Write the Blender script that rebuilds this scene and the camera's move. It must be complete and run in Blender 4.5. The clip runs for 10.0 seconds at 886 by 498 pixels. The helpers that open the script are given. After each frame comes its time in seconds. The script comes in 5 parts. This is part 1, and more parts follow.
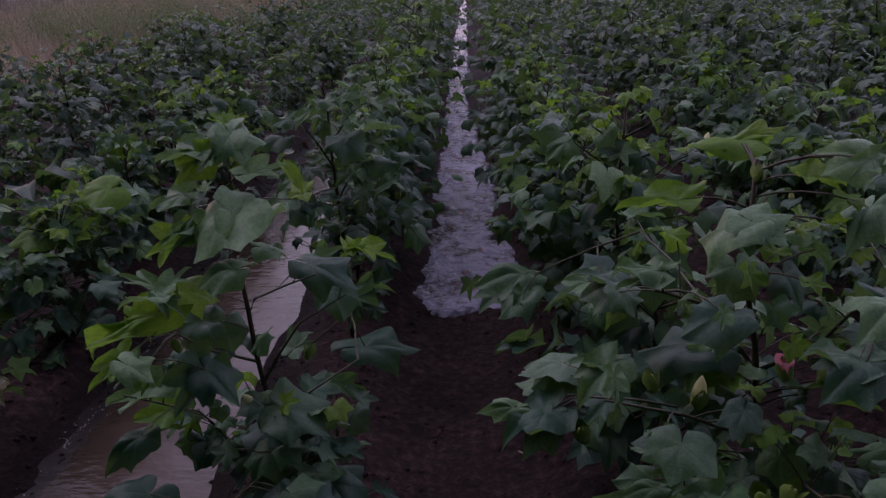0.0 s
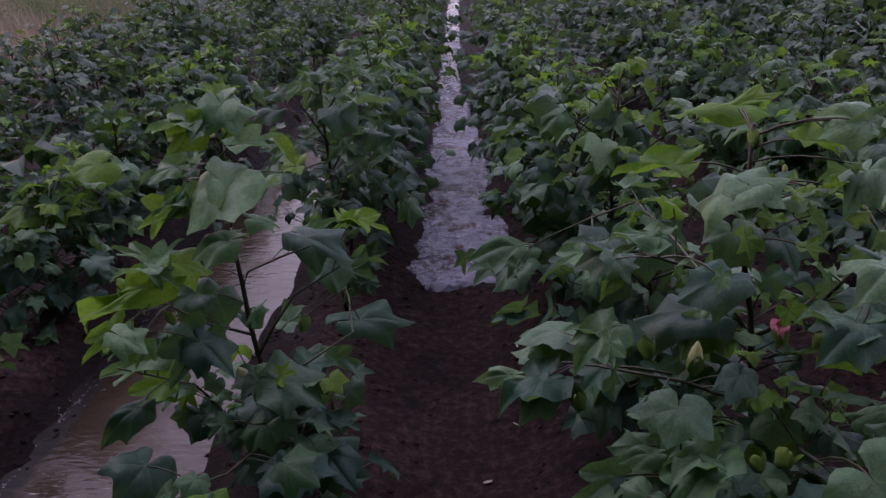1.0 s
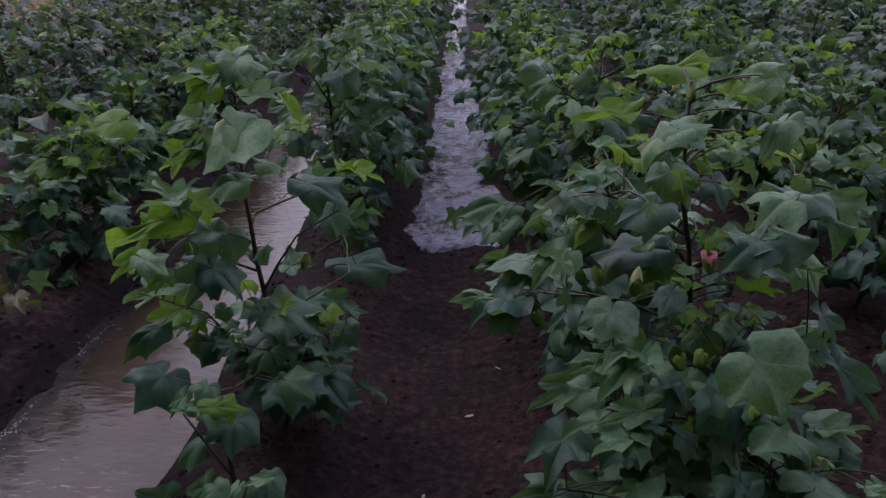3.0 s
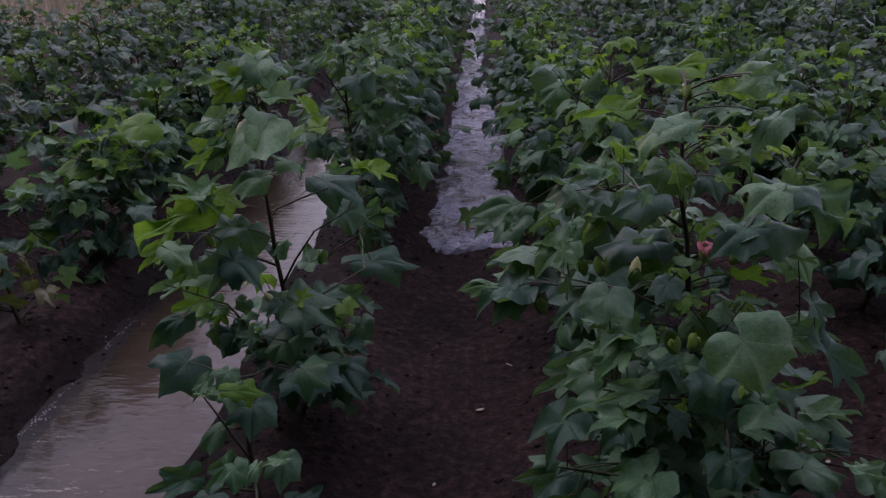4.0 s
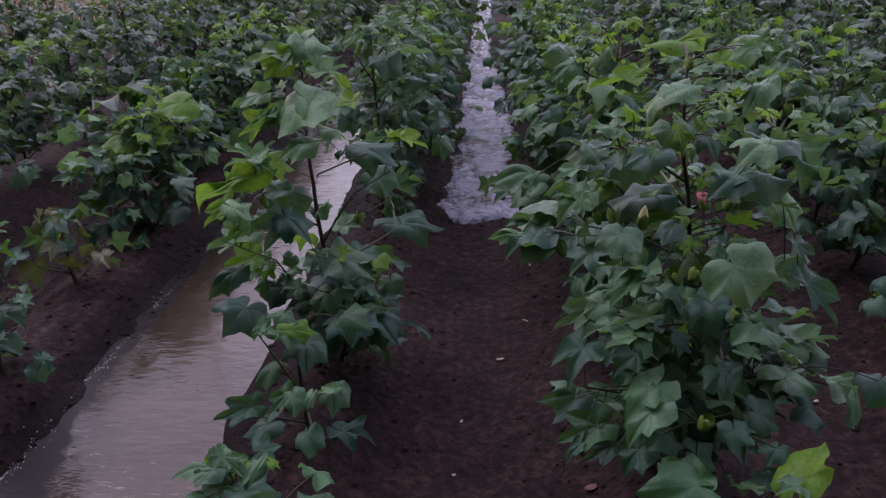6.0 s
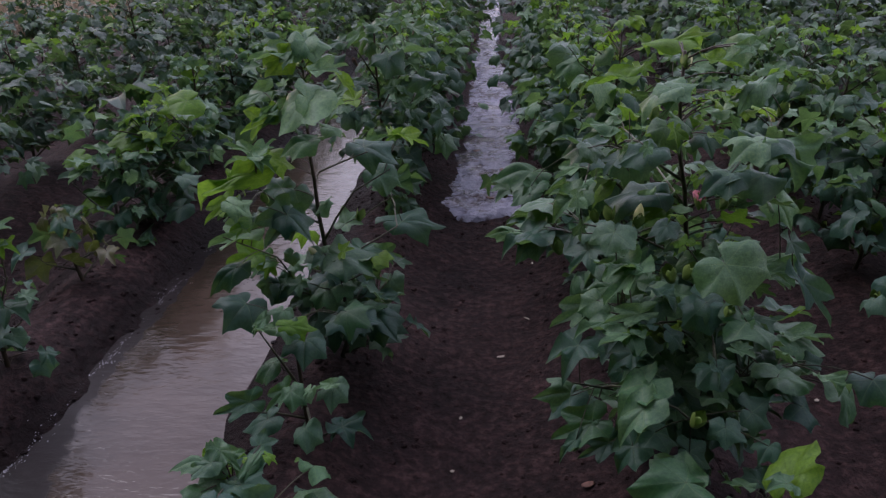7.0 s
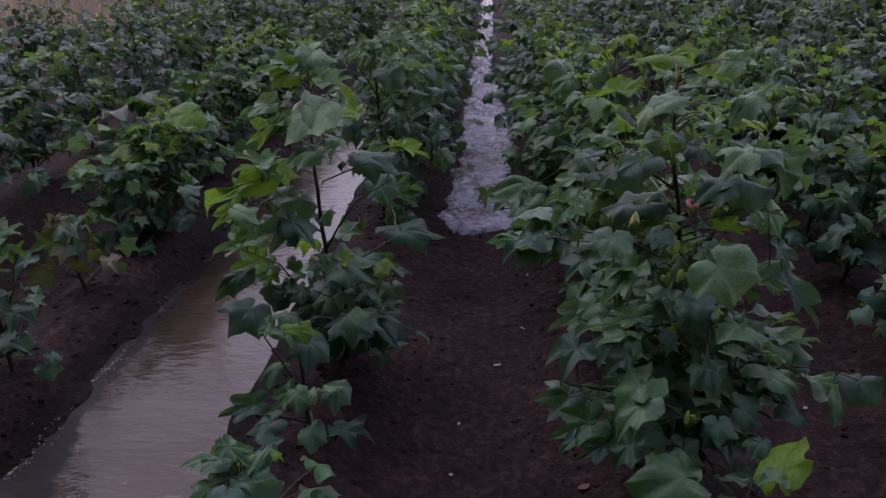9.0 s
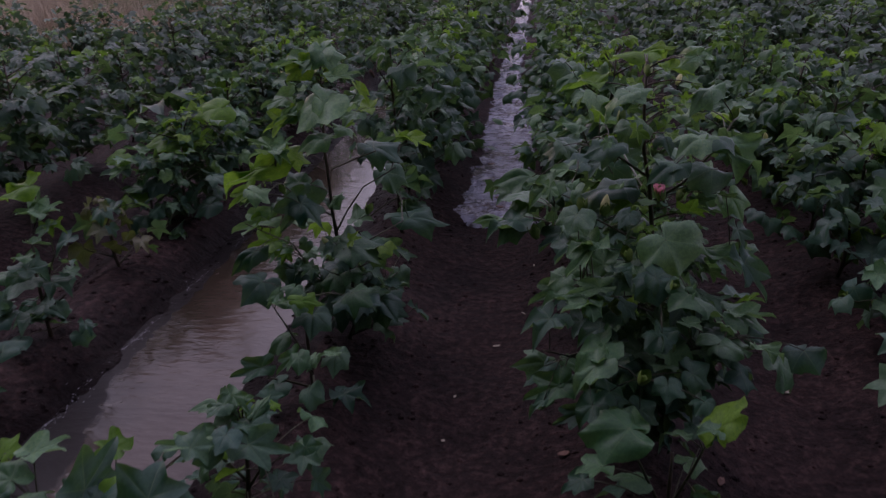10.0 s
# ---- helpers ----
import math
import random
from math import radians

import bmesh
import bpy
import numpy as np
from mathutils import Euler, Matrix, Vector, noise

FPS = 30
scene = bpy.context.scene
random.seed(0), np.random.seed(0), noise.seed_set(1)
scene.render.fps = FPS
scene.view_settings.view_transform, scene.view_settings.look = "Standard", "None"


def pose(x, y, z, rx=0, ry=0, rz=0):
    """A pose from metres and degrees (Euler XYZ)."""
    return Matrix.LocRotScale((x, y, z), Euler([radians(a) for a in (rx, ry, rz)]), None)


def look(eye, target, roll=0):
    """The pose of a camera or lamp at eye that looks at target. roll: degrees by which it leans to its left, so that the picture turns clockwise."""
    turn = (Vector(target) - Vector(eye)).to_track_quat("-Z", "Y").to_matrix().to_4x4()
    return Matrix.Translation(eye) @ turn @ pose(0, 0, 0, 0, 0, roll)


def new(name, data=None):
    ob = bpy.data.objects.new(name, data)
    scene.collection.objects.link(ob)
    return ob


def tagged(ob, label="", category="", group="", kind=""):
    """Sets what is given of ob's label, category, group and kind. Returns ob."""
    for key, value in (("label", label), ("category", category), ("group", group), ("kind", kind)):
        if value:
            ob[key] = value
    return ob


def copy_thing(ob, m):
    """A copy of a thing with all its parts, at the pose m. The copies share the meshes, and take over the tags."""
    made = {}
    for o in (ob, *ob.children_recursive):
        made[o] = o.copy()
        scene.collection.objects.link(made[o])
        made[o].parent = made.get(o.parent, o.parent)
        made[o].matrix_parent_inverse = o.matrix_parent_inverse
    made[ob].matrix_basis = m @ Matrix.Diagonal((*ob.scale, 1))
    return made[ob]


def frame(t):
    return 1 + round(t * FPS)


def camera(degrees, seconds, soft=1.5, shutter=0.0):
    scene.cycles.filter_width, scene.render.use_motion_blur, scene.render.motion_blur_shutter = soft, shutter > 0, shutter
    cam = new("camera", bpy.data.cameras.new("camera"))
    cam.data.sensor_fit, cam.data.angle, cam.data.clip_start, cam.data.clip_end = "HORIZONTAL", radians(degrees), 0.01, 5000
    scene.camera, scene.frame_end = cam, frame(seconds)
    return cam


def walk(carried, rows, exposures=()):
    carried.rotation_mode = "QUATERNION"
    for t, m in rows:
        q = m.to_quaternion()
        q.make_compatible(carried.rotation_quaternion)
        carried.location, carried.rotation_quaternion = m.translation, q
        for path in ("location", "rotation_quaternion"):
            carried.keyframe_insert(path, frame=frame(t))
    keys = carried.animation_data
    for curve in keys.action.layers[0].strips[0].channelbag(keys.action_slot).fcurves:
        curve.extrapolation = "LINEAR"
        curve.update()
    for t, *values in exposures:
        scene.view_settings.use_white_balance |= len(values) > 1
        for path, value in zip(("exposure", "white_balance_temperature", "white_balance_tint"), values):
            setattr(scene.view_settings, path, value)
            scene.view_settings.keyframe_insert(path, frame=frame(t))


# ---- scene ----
cam = camera(60.9, 10.0, soft=1.32, shutter=0.5)
PATH = [
    (0, (0.028, 0.019, 1.19), (-0.038, 1.883, 0.468), -1.2),
    (0.5, (0.026, 0.016, 1.18), (-0.039, 1.869, 0.433), -1.3),
    (1, (0.024, 0.019, 1.175), (-0.023, 1.862, 0.4), -1.3),
    (1.5, (0.015, 0.01, 1.17), (0.01, 1.841, 0.366), -1.0),
    (2, (-0.022, -0.038, 1.163), (0.003, 1.785, 0.341), -0.3),
    (2.5, (0.023, -0.099, 1.167), (0.01, 1.723, 0.343), 0.1),
    (3, (0.062, -0.159, 1.173), (0.005, 1.665, 0.355), 0.1),
    (3.2, (0.072, -0.182, 1.174), (-0.008, 1.642, 0.357), -0.0),
    (4.3, (0.081, -0.235, 1.170), (-0.027, 1.602, 0.387), -0.2),
    (4.5, (0.079, -0.244, 1.171), (-0.026, 1.595, 0.393), -0.3),
    (5, (0.04, -0.322, 1.175), (-0.058, 1.513, 0.386), -0.6),
    (5.5, (0.022, -0.402, 1.183), (-0.077, 1.422, 0.369), -0.8),
    (5.7, (0.026, -0.414, 1.186), (-0.079, 1.405, 0.362), -0.7),
    (6.8, (0.060, -0.437, 1.194), (-0.076, 1.375, 0.359), -0.7),
    (7, (0.061, -0.433, 1.191), (-0.08, 1.379, 0.357), -0.7),
    (7.5, (0.057, -0.436, 1.189), (-0.093, 1.378, 0.359), -0.7),
    (8, (0.055, -0.441, 1.188), (-0.089, 1.376, 0.366), -0.7),
    (8.5, (0.045, -0.454, 1.187), (-0.079, 1.37, 0.375), -0.4),
    (9, (0.042, -0.488, 1.189), (-0.075, 1.345, 0.399), 0.0),
    (9.5, (0.099, -0.54, 1.198), (-0.055, 1.296, 0.421), 0.2),
    (10, (0.157, -0.633, 1.192), (-0.061, 1.196, 0.415), -0.1),
]
EXPOSURES = [(0, -0.57, 6270, 37), (0.5, -0.38, 6270, 30), (1, -0.05, 6270, 32), (1.5, -0.08, 6270, 32), (2, 0.51, 6270, 24), (2.5, 0.53, 6270, 19), (3, 0.10, 6270, 22), (3.2, 0.01, 6270, 22), (4.3, -0.16, 6270, 26), (4.5, -0.18, 6270, 27), (5, -0.37, 6270, 31), (5.3, -0.23, 6270, 30), (5.5, 0.39, 6270, 28), (5.7, 0.47, 6270, 27), (6.8, 0.32, 6270, 20), (7, 0.29, 6270, 19), (7.5, 0.16, 6270, 25), (8, 0.09, 6270, 26), (8.5, -0.02, 6270, 23), (9, 0.01, 6270, 27), (9.5, -0.32, 6270, 26), (10, -0.45, 6270, 31)]
walk(cam, [(t, look(eye, target, roll)) for t, eye, target, roll in PATH], EXPOSURES)

# ---- dusk sky and soft sun ----
world = bpy.data.worlds.new("dusk_sky")
scene.world = world
world.use_nodes = True
wn, wl = world.node_tree.nodes, world.node_tree.links
wn.clear()
sky = wn.new("ShaderNodeTexSky")
sky.sky_type, sky.sun_disc = "NISHITA", False
sky.sun_elevation, sky.sun_rotation = radians(8), radians(-35)
clear_sky = wn.new("ShaderNodeBackground")
clear_sky.inputs["Strength"].default_value = 0.05
wl.new(sky.outputs[0], clear_sky.inputs["Color"])
# an even deck of lilac cloud over the whole sky, softly mottled
coord = wn.new("ShaderNodeTexCoord")
deck = wn.new("ShaderNodeTexNoise")
deck.inputs["Scale"].default_value, deck.inputs["Detail"].default_value = 2.2, 3.0
wl.new(coord.outputs["Generated"], deck.inputs["Vector"])
tone = wn.new("ShaderNodeValToRGB")
tone.color_ramp.elements[0].position, tone.color_ramp.elements[1].position = 0.3, 0.75
tone.color_ramp.elements[0].color = (0.58, 0.57, 0.71, 1)
tone.color_ramp.elements[1].color = (0.80, 0.79, 0.95, 1)
wl.new(deck.outputs["Fac"], tone.inputs["Fac"])
clouds = wn.new("ShaderNodeBackground")
# brighter overhead than at the rim, and brighter ahead and to the east, where the afterglow is
split = wn.new("ShaderNodeSeparateXYZ")
wl.new(coord.outputs["Generated"], split.inputs[0])
rise = wn.new("ShaderNodeMath")
rise.operation = "MULTIPLY_ADD"
rise.inputs[1].default_value, rise.inputs[2].default_value = 0.28, 0.64
wl.new(split.outputs["Z"], rise.inputs[0])
glow = wn.new("ShaderNodeMath")
glow.operation = "MULTIPLY_ADD"
glow.inputs[1].default_value = 1.2
toward = wn.new("ShaderNodeMath")
toward.operation = "MULTIPLY_ADD"
toward.inputs[1].default_value = 0.38
wl.new(split.outputs["X"], toward.inputs[0])
wl.new(split.outputs["Y"], toward.inputs[2])
wl.new(toward.outputs[0], glow.inputs[0])
wl.new(rise.outputs[0], glow.inputs[2])
wl.new(glow.outputs[0], clouds.inputs["Strength"])
wl.new(tone.outputs["Color"], clouds.inputs["Color"])
both = wn.new("ShaderNodeAddShader")
wl.new(clear_sky.outputs[0], both.inputs[0])
wl.new(clouds.outputs[0], both.inputs[1])
wout = wn.new("ShaderNodeOutputWorld")
wl.new(both.outputs[0], wout.inputs["Surface"])

sun_data = bpy.data.lights.new("sun", "SUN")
sun_data.energy, sun_data.angle, sun_data.color = 1.3, radians(40), (0.97, 0.95, 1.0)
sun = new("sun", sun_data)
sun.matrix_world = look((-4.5, 2.5, 8), (0, 0, 0))

# ---- materials ----
def material(name):
    m = bpy.data.materials.new(name)
    m.use_nodes = True
    nt = m.node_tree
    nt.nodes.clear()
    out = nt.nodes.new("ShaderNodeOutputMaterial")
    bsdf = nt.nodes.new("ShaderNodeBsdfPrincipled")
    nt.links.new(bsdf.outputs[0], out.inputs["Surface"])
    return m, nt, bsdf, out


def noise_node(nt, scale, detail=4.0, rough=0.55, vector=None):
    n = nt.nodes.new("ShaderNodeTexNoise")
    n.inputs["Scale"].default_value, n.inputs["Detail"].default_value = scale, detail
    n.inputs["Roughness"].default_value = rough
    if vector is not None:
        nt.links.new(vector, n.inputs["Vector"])
    return n


def ramp(nt, fac, stops):
    r = nt.nodes.new("ShaderNodeValToRGB")
    els = r.color_ramp.elements
    while len(els) < len(stops):
        els.new(0.5)
    for e, (p, c) in zip(els, stops):
        e.position, e.color = p, (*c, 1)
    nt.links.new(fac, r.inputs["Fac"])
    return r


def mix(nt, fac, a, b, kind="MIX"):
    m = nt.nodes.new("ShaderNodeMix")
    m.data_type, m.blend_type = "RGBA", kind
    for socket, value in ((m.inputs[0], fac), (m.inputs[6], a), (m.inputs[7], b)):
        if isinstance(value, (int, float)):
            socket.default_value = value
        elif isinstance(value, tuple):
            socket.default_value = (*value, 1)
        else:
            nt.links.new(value, socket)
    return m.outputs[2]


def calc(nt, op, a, b=None, c=None):
    m = nt.nodes.new("ShaderNodeMath")
    m.operation = op
    for socket, value in zip(m.inputs, (a, b, c)):
        if value is None:
            continue
        if isinstance(value, (int, float)):
            socket.default_value = value
        else:
            nt.links.new(value, socket)
    return m.outputs[0]


def bump(nt, bsdf, height, strength, distance):
    b = nt.nodes.new("ShaderNodeBump")
    b.inputs["Strength"].default_value, b.inputs["Distance"].default_value = strength, distance
    nt.links.new(height, b.inputs["Height"])
    nt.links.new(b.outputs[0], bsdf.inputs["Normal"])


def leaf_material(name, tones, per_island, glow=0.36, gloss=0.52, through_tone=(0.16, 0.26, 0.03)):
    """A cotton leaf: tones vary from leaf to leaf, paler veins run along the lobes, some light passes through."""
    m, nt, bsdf, out = material(name)
    if per_island:
        pick = nt.nodes.new("ShaderNodeNewGeometry").outputs["Random Per Island"]
    else:
        pick = nt.nodes.new("ShaderNodeObjectInfo").outputs["Random"]
    base = ramp(nt, pick, tones).outputs["Color"]
    coords = nt.nodes.new("ShaderNodeTexCoord")
    blotch = noise_node(nt, 55 if per_island else 11, 5, 0.68, coords.outputs["Object"])
    dark = mix(nt, 1.0, base, ramp(nt, blotch.outputs["Fac"], [(0.28, (0.52, 0.60, 0.66)), (0.5, (0.95, 0.97, 0.97)), (0.72, (1.5, 1.36, 1.12))]).outputs["Color"], "MULTIPLY")
    uv = nt.nodes.new("ShaderNodeUVMap")
    split = nt.nodes.new("ShaderNodeSeparateXYZ")
    nt.links.new(uv.outputs[0], split.inputs[0])
    across, along = split.outputs[0], split.outputs[1]
    main = calc(nt, "MULTIPLY", calc(nt, "LESS_THAN", across, calc(nt, "SUBTRACT", 0.011, calc(nt, "MULTIPLY", along, 0.009))), 0.7)
    slant = calc(nt, "SUBTRACT", along, calc(nt, "MULTIPLY", across, 0.9))
    wave = calc(nt, "FRACT", calc(nt, "MULTIPLY", slant, 7.0))
    side = calc(nt, "MULTIPLY", calc(nt, "LESS_THAN", wave, 0.06), 0.2)
    vein = calc(nt, "MAXIMUM", main, side)
    pale = mix(nt, 0.42, dark, (0.22, 0.30, 0.12))
    colour = mix(nt, vein, dark, pale)
    nt.links.new(colour, bsdf.inputs["Base Color"])
    bsdf.inputs["Roughness"].default_value = 0.38
    bsdf.inputs["Specular IOR Level"].default_value = gloss
    fine = noise_node(nt, 190 if per_island else 22, 4, 0.6, coords.outputs["Object"])
    lift = calc(nt, "SUBTRACT", calc(nt, "MULTIPLY", fine.outputs["Fac"], 0.7), calc(nt, "MULTIPLY", vein, 0.5))
    bump(nt, bsdf, lift, 0.6, 0.002)
    trans = nt.nodes.new("ShaderNodeBsdfTranslucent")
    nt.links.new(mix(nt, 0.5, colour, through_tone), trans.inputs["Color"])
    blend = nt.nodes.new("ShaderNodeMixShader")
    blend.inputs[0].default_value = glow
    nt.links.new(bsdf.outputs[0], blend.inputs[1])
    nt.links.new(trans.outputs[0], blend.inputs[2])
    nt.links.new(blend.outputs[0], out.inputs["Surface"])
    return m


OLD_TONES = [(0, (0.022, 0.054, 0.050)), (0.3, (0.033, 0.081, 0.052)), (0.55, (0.039, 0.087, 0.071)), (0.75, (0.065, 0.133, 0.078)), (0.9, (0.087, 0.156, 0.110)), (1, (0.136, 0.224, 0.137))]
DEEP_TONES = [(0, (0.024, 0.070, 0.052)), (0.4, (0.036, 0.098, 0.060)), (0.7, (0.042, 0.104, 0.082)), (1, (0.078, 0.152, 0.092))]
# pale leaves, raised further to carry the brightness of top-lit ones
PALE_LIT_TONES = [(0, (0.092, 0.205, 0.092)), (0.5, (0.116, 0.224, 0.120)), (1, (0.182, 0.312, 0.158))]
MID_TONES = [(0, (0.056, 0.139, 0.063)), (0.5, (0.072, 0.157, 0.077)), (1, (0.105, 0.199, 0.105))]
YOUNG_TONES = [(0, (0.078, 0.180, 0.022)), (0.6, (0.115, 0.240, 0.026)), (1, (0.175, 0.290, 0.045))]
FRESH_TONES = [(0, (0.094, 0.213, 0.026)), (0.6, (0.136, 0.282, 0.031)), (1, (0.202, 0.332, 0.052))]
LEAF = leaf_material("cotton_leaf", DEEP_TONES, False, gloss=0.34)
LEAF_YOUNG = leaf_material("young_cotton_leaf", FRESH_TONES, False, 0.48, 0.28, (0.20, 0.33, 0.03))
LEAF_MID = leaf_material("mid_green_cotton_leaf", MID_TONES, False, gloss=0.44)
LEAF_PALE = leaf_material("pale_cotton_leaf", PALE_LIT_TONES, False, gloss=0.38)
LEAF_WILTED = leaf_material("wilted_cotton_leaf", [(0.0, (0.085, 0.085, 0.045)), (0.5, (0.13, 0.10, 0.045)), (1.0, (0.16, 0.17, 0.09))], False)
CROWN = leaf_material("cotton_crown_leaf", OLD_TONES, True)
CROWN_YOUNG = leaf_material("young_cotton_crown_leaf", YOUNG_TONES, True, 0.40, 0.3)


def plain(name, dark, light, scale, rough, depth=0.0, strength=0.5):
    m, nt, bsdf, out = material(name)
    coords = nt.nodes.new("ShaderNodeTexCoord")
    n = noise_node(nt, scale, 5, 0.6, coords.outputs["Object"])
    nt.links.new(ramp(nt, n.outputs["Fac"], [(0.3, dark), (0.7, light)]).outputs["Color"], bsdf.inputs["Base Color"])
    bsdf.inputs["Roughness"].default_value = rough
    if depth:
        bump(nt, bsdf, n.outputs["Fac"], strength, depth)
    return m


STEM = plain("cotton_stem", (0.030, 0.020, 0.013), (0.070, 0.045, 0.026), 60, 0.6, 0.001)
TWIG = plain("cotton_branch", (0.028, 0.026, 0.012), (0.058, 0.058, 0.024), 60, 0.55, 0.001)
GREEN = plain("green_boll", (0.10, 0.165, 0.028), (0.19, 0.27, 0.055), 90, 0.5, 0.001)
CREAM = plain("cream_petal", (0.62, 0.60, 0.33), (0.80, 0.78, 0.50), 80, 0.5, 0.001)
PINK = plain("pink_petal", (0.82, 0.22, 0.34), (0.95, 0.50, 0.58), 90, 0.5, 0.001)
for petal, shine in ((CREAM, (0.80, 0.78, 0.45)), (PINK, (0.95, 0.38, 0.50))):
    # thin petals let light through
    tree = petal.node_tree
    thin = tree.nodes.new("ShaderNodeBsdfTranslucent")
    thin.inputs["Color"].default_value = (*shine, 1)
    blend = tree.nodes.new("ShaderNodeMixShader")
    blend.inputs[0].default_value = 0.45
    end = next(n for n in tree.nodes if n.type == "OUTPUT_MATERIAL")
    tree.links.new(end.inputs["Surface"].links[0].from_socket, blend.inputs[1])
    tree.links.new(thin.outputs[0], blend.inputs[2])
    tree.links.new(blend.outputs[0], end.inputs["Surface"])
BROWN = plain("dry_petal", (0.10, 0.045, 0.035), (0.20, 0.10, 0.07), 90, 0.7, 0.001)
CHIP = plain("pale_chip", (0.30, 0.25, 0.19), (0.55, 0.48, 0.40), 120, 0.8, 0.001)
FOAM = plain("foam", (0.18, 0.17, 0.19), (0.42, 0.41, 0.46), 200, 0.3)
STRAW = plain("dry_grass", (0.42, 0.335, 0.245), (0.68, 0.555, 0.43), 1.2, 0.8)
SHRUB = leaf_material("shrub_leaf", [(0.0, (0.16, 0.18, 0.12)), (1.0, (0.27, 0.29, 0.20))], True)

# moist loam, darker where it is damp, and on the shaded bank
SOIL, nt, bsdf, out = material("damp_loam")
pos = nt.nodes.new("ShaderNodeNewGeometry").outputs["Position"]
grain = noise_node(nt, 38, 8, 0.72, pos)
patch = noise_node(nt, 4.5, 6, 0.62, pos)
crumb = noise_node(nt, 13, 6, 0.6, pos)
earth = ramp(nt, grain.outputs["Fac"], [(0.31, (0.0072, 0.0039, 0.0041)), (0.5, (0.0245, 0.0138, 0.0136)), (0.70, (0.080, 0.0465, 0.044))]).outputs["Color"]
damp = ramp(nt, patch.outputs["Fac"], [(0.33, (0.55, 0.53, 0.54)), (0.67, (1.4, 1.3, 1.28))]).outputs["Color"]
axes = nt.nodes.new("ShaderNodeSeparateXYZ")
nt.links.new(pos, axes.inputs[0])
# soaked margin along the flooded furrow, spread to paint in the bank's shade
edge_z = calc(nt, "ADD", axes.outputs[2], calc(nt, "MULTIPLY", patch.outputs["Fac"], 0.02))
soak_shade = nt.nodes.new("ShaderNodeMapRange")
soak_shade.inputs["From Min"].default_value, soak_shade.inputs["From Max"].default_value = 0.13, 0.075
nt.links.new(edge_z, soak_shade.inputs["Value"])
wet_shade = calc(nt, "MULTIPLY", soak_shade.outputs[0], calc(nt, "MULTIPLY", calc(nt, "LESS_THAN", axes.outputs[0], -0.42), calc(nt, "GREATER_THAN", axes.outputs[0], -1.45)))
loam = mix(nt, 1.0, earth, damp, "MULTIPLY")
nt.links.new(mix(nt, calc(nt, "MULTIPLY", wet_shade, 0.75), loam, (0.0080, 0.0052, 0.0053)), bsdf.inputs["Base Color"])
nt.links.new(calc(nt, "SUBTRACT", 0.72, calc(nt, "MULTIPLY", wet_shade, 0.27)), bsdf.inputs["Roughness"])
nt.links.new(calc(nt, "ADD", 0.14, calc(nt, "MULTIPLY", wet_shade, -0.06)), bsdf.inputs["Specular IOR Level"])
bump(nt, bsdf, calc(nt, "ADD", calc(nt, "MULTIPLY", grain.outputs["Fac"], 0.5), crumb.outputs["Fac"]), 0.9, 0.028)


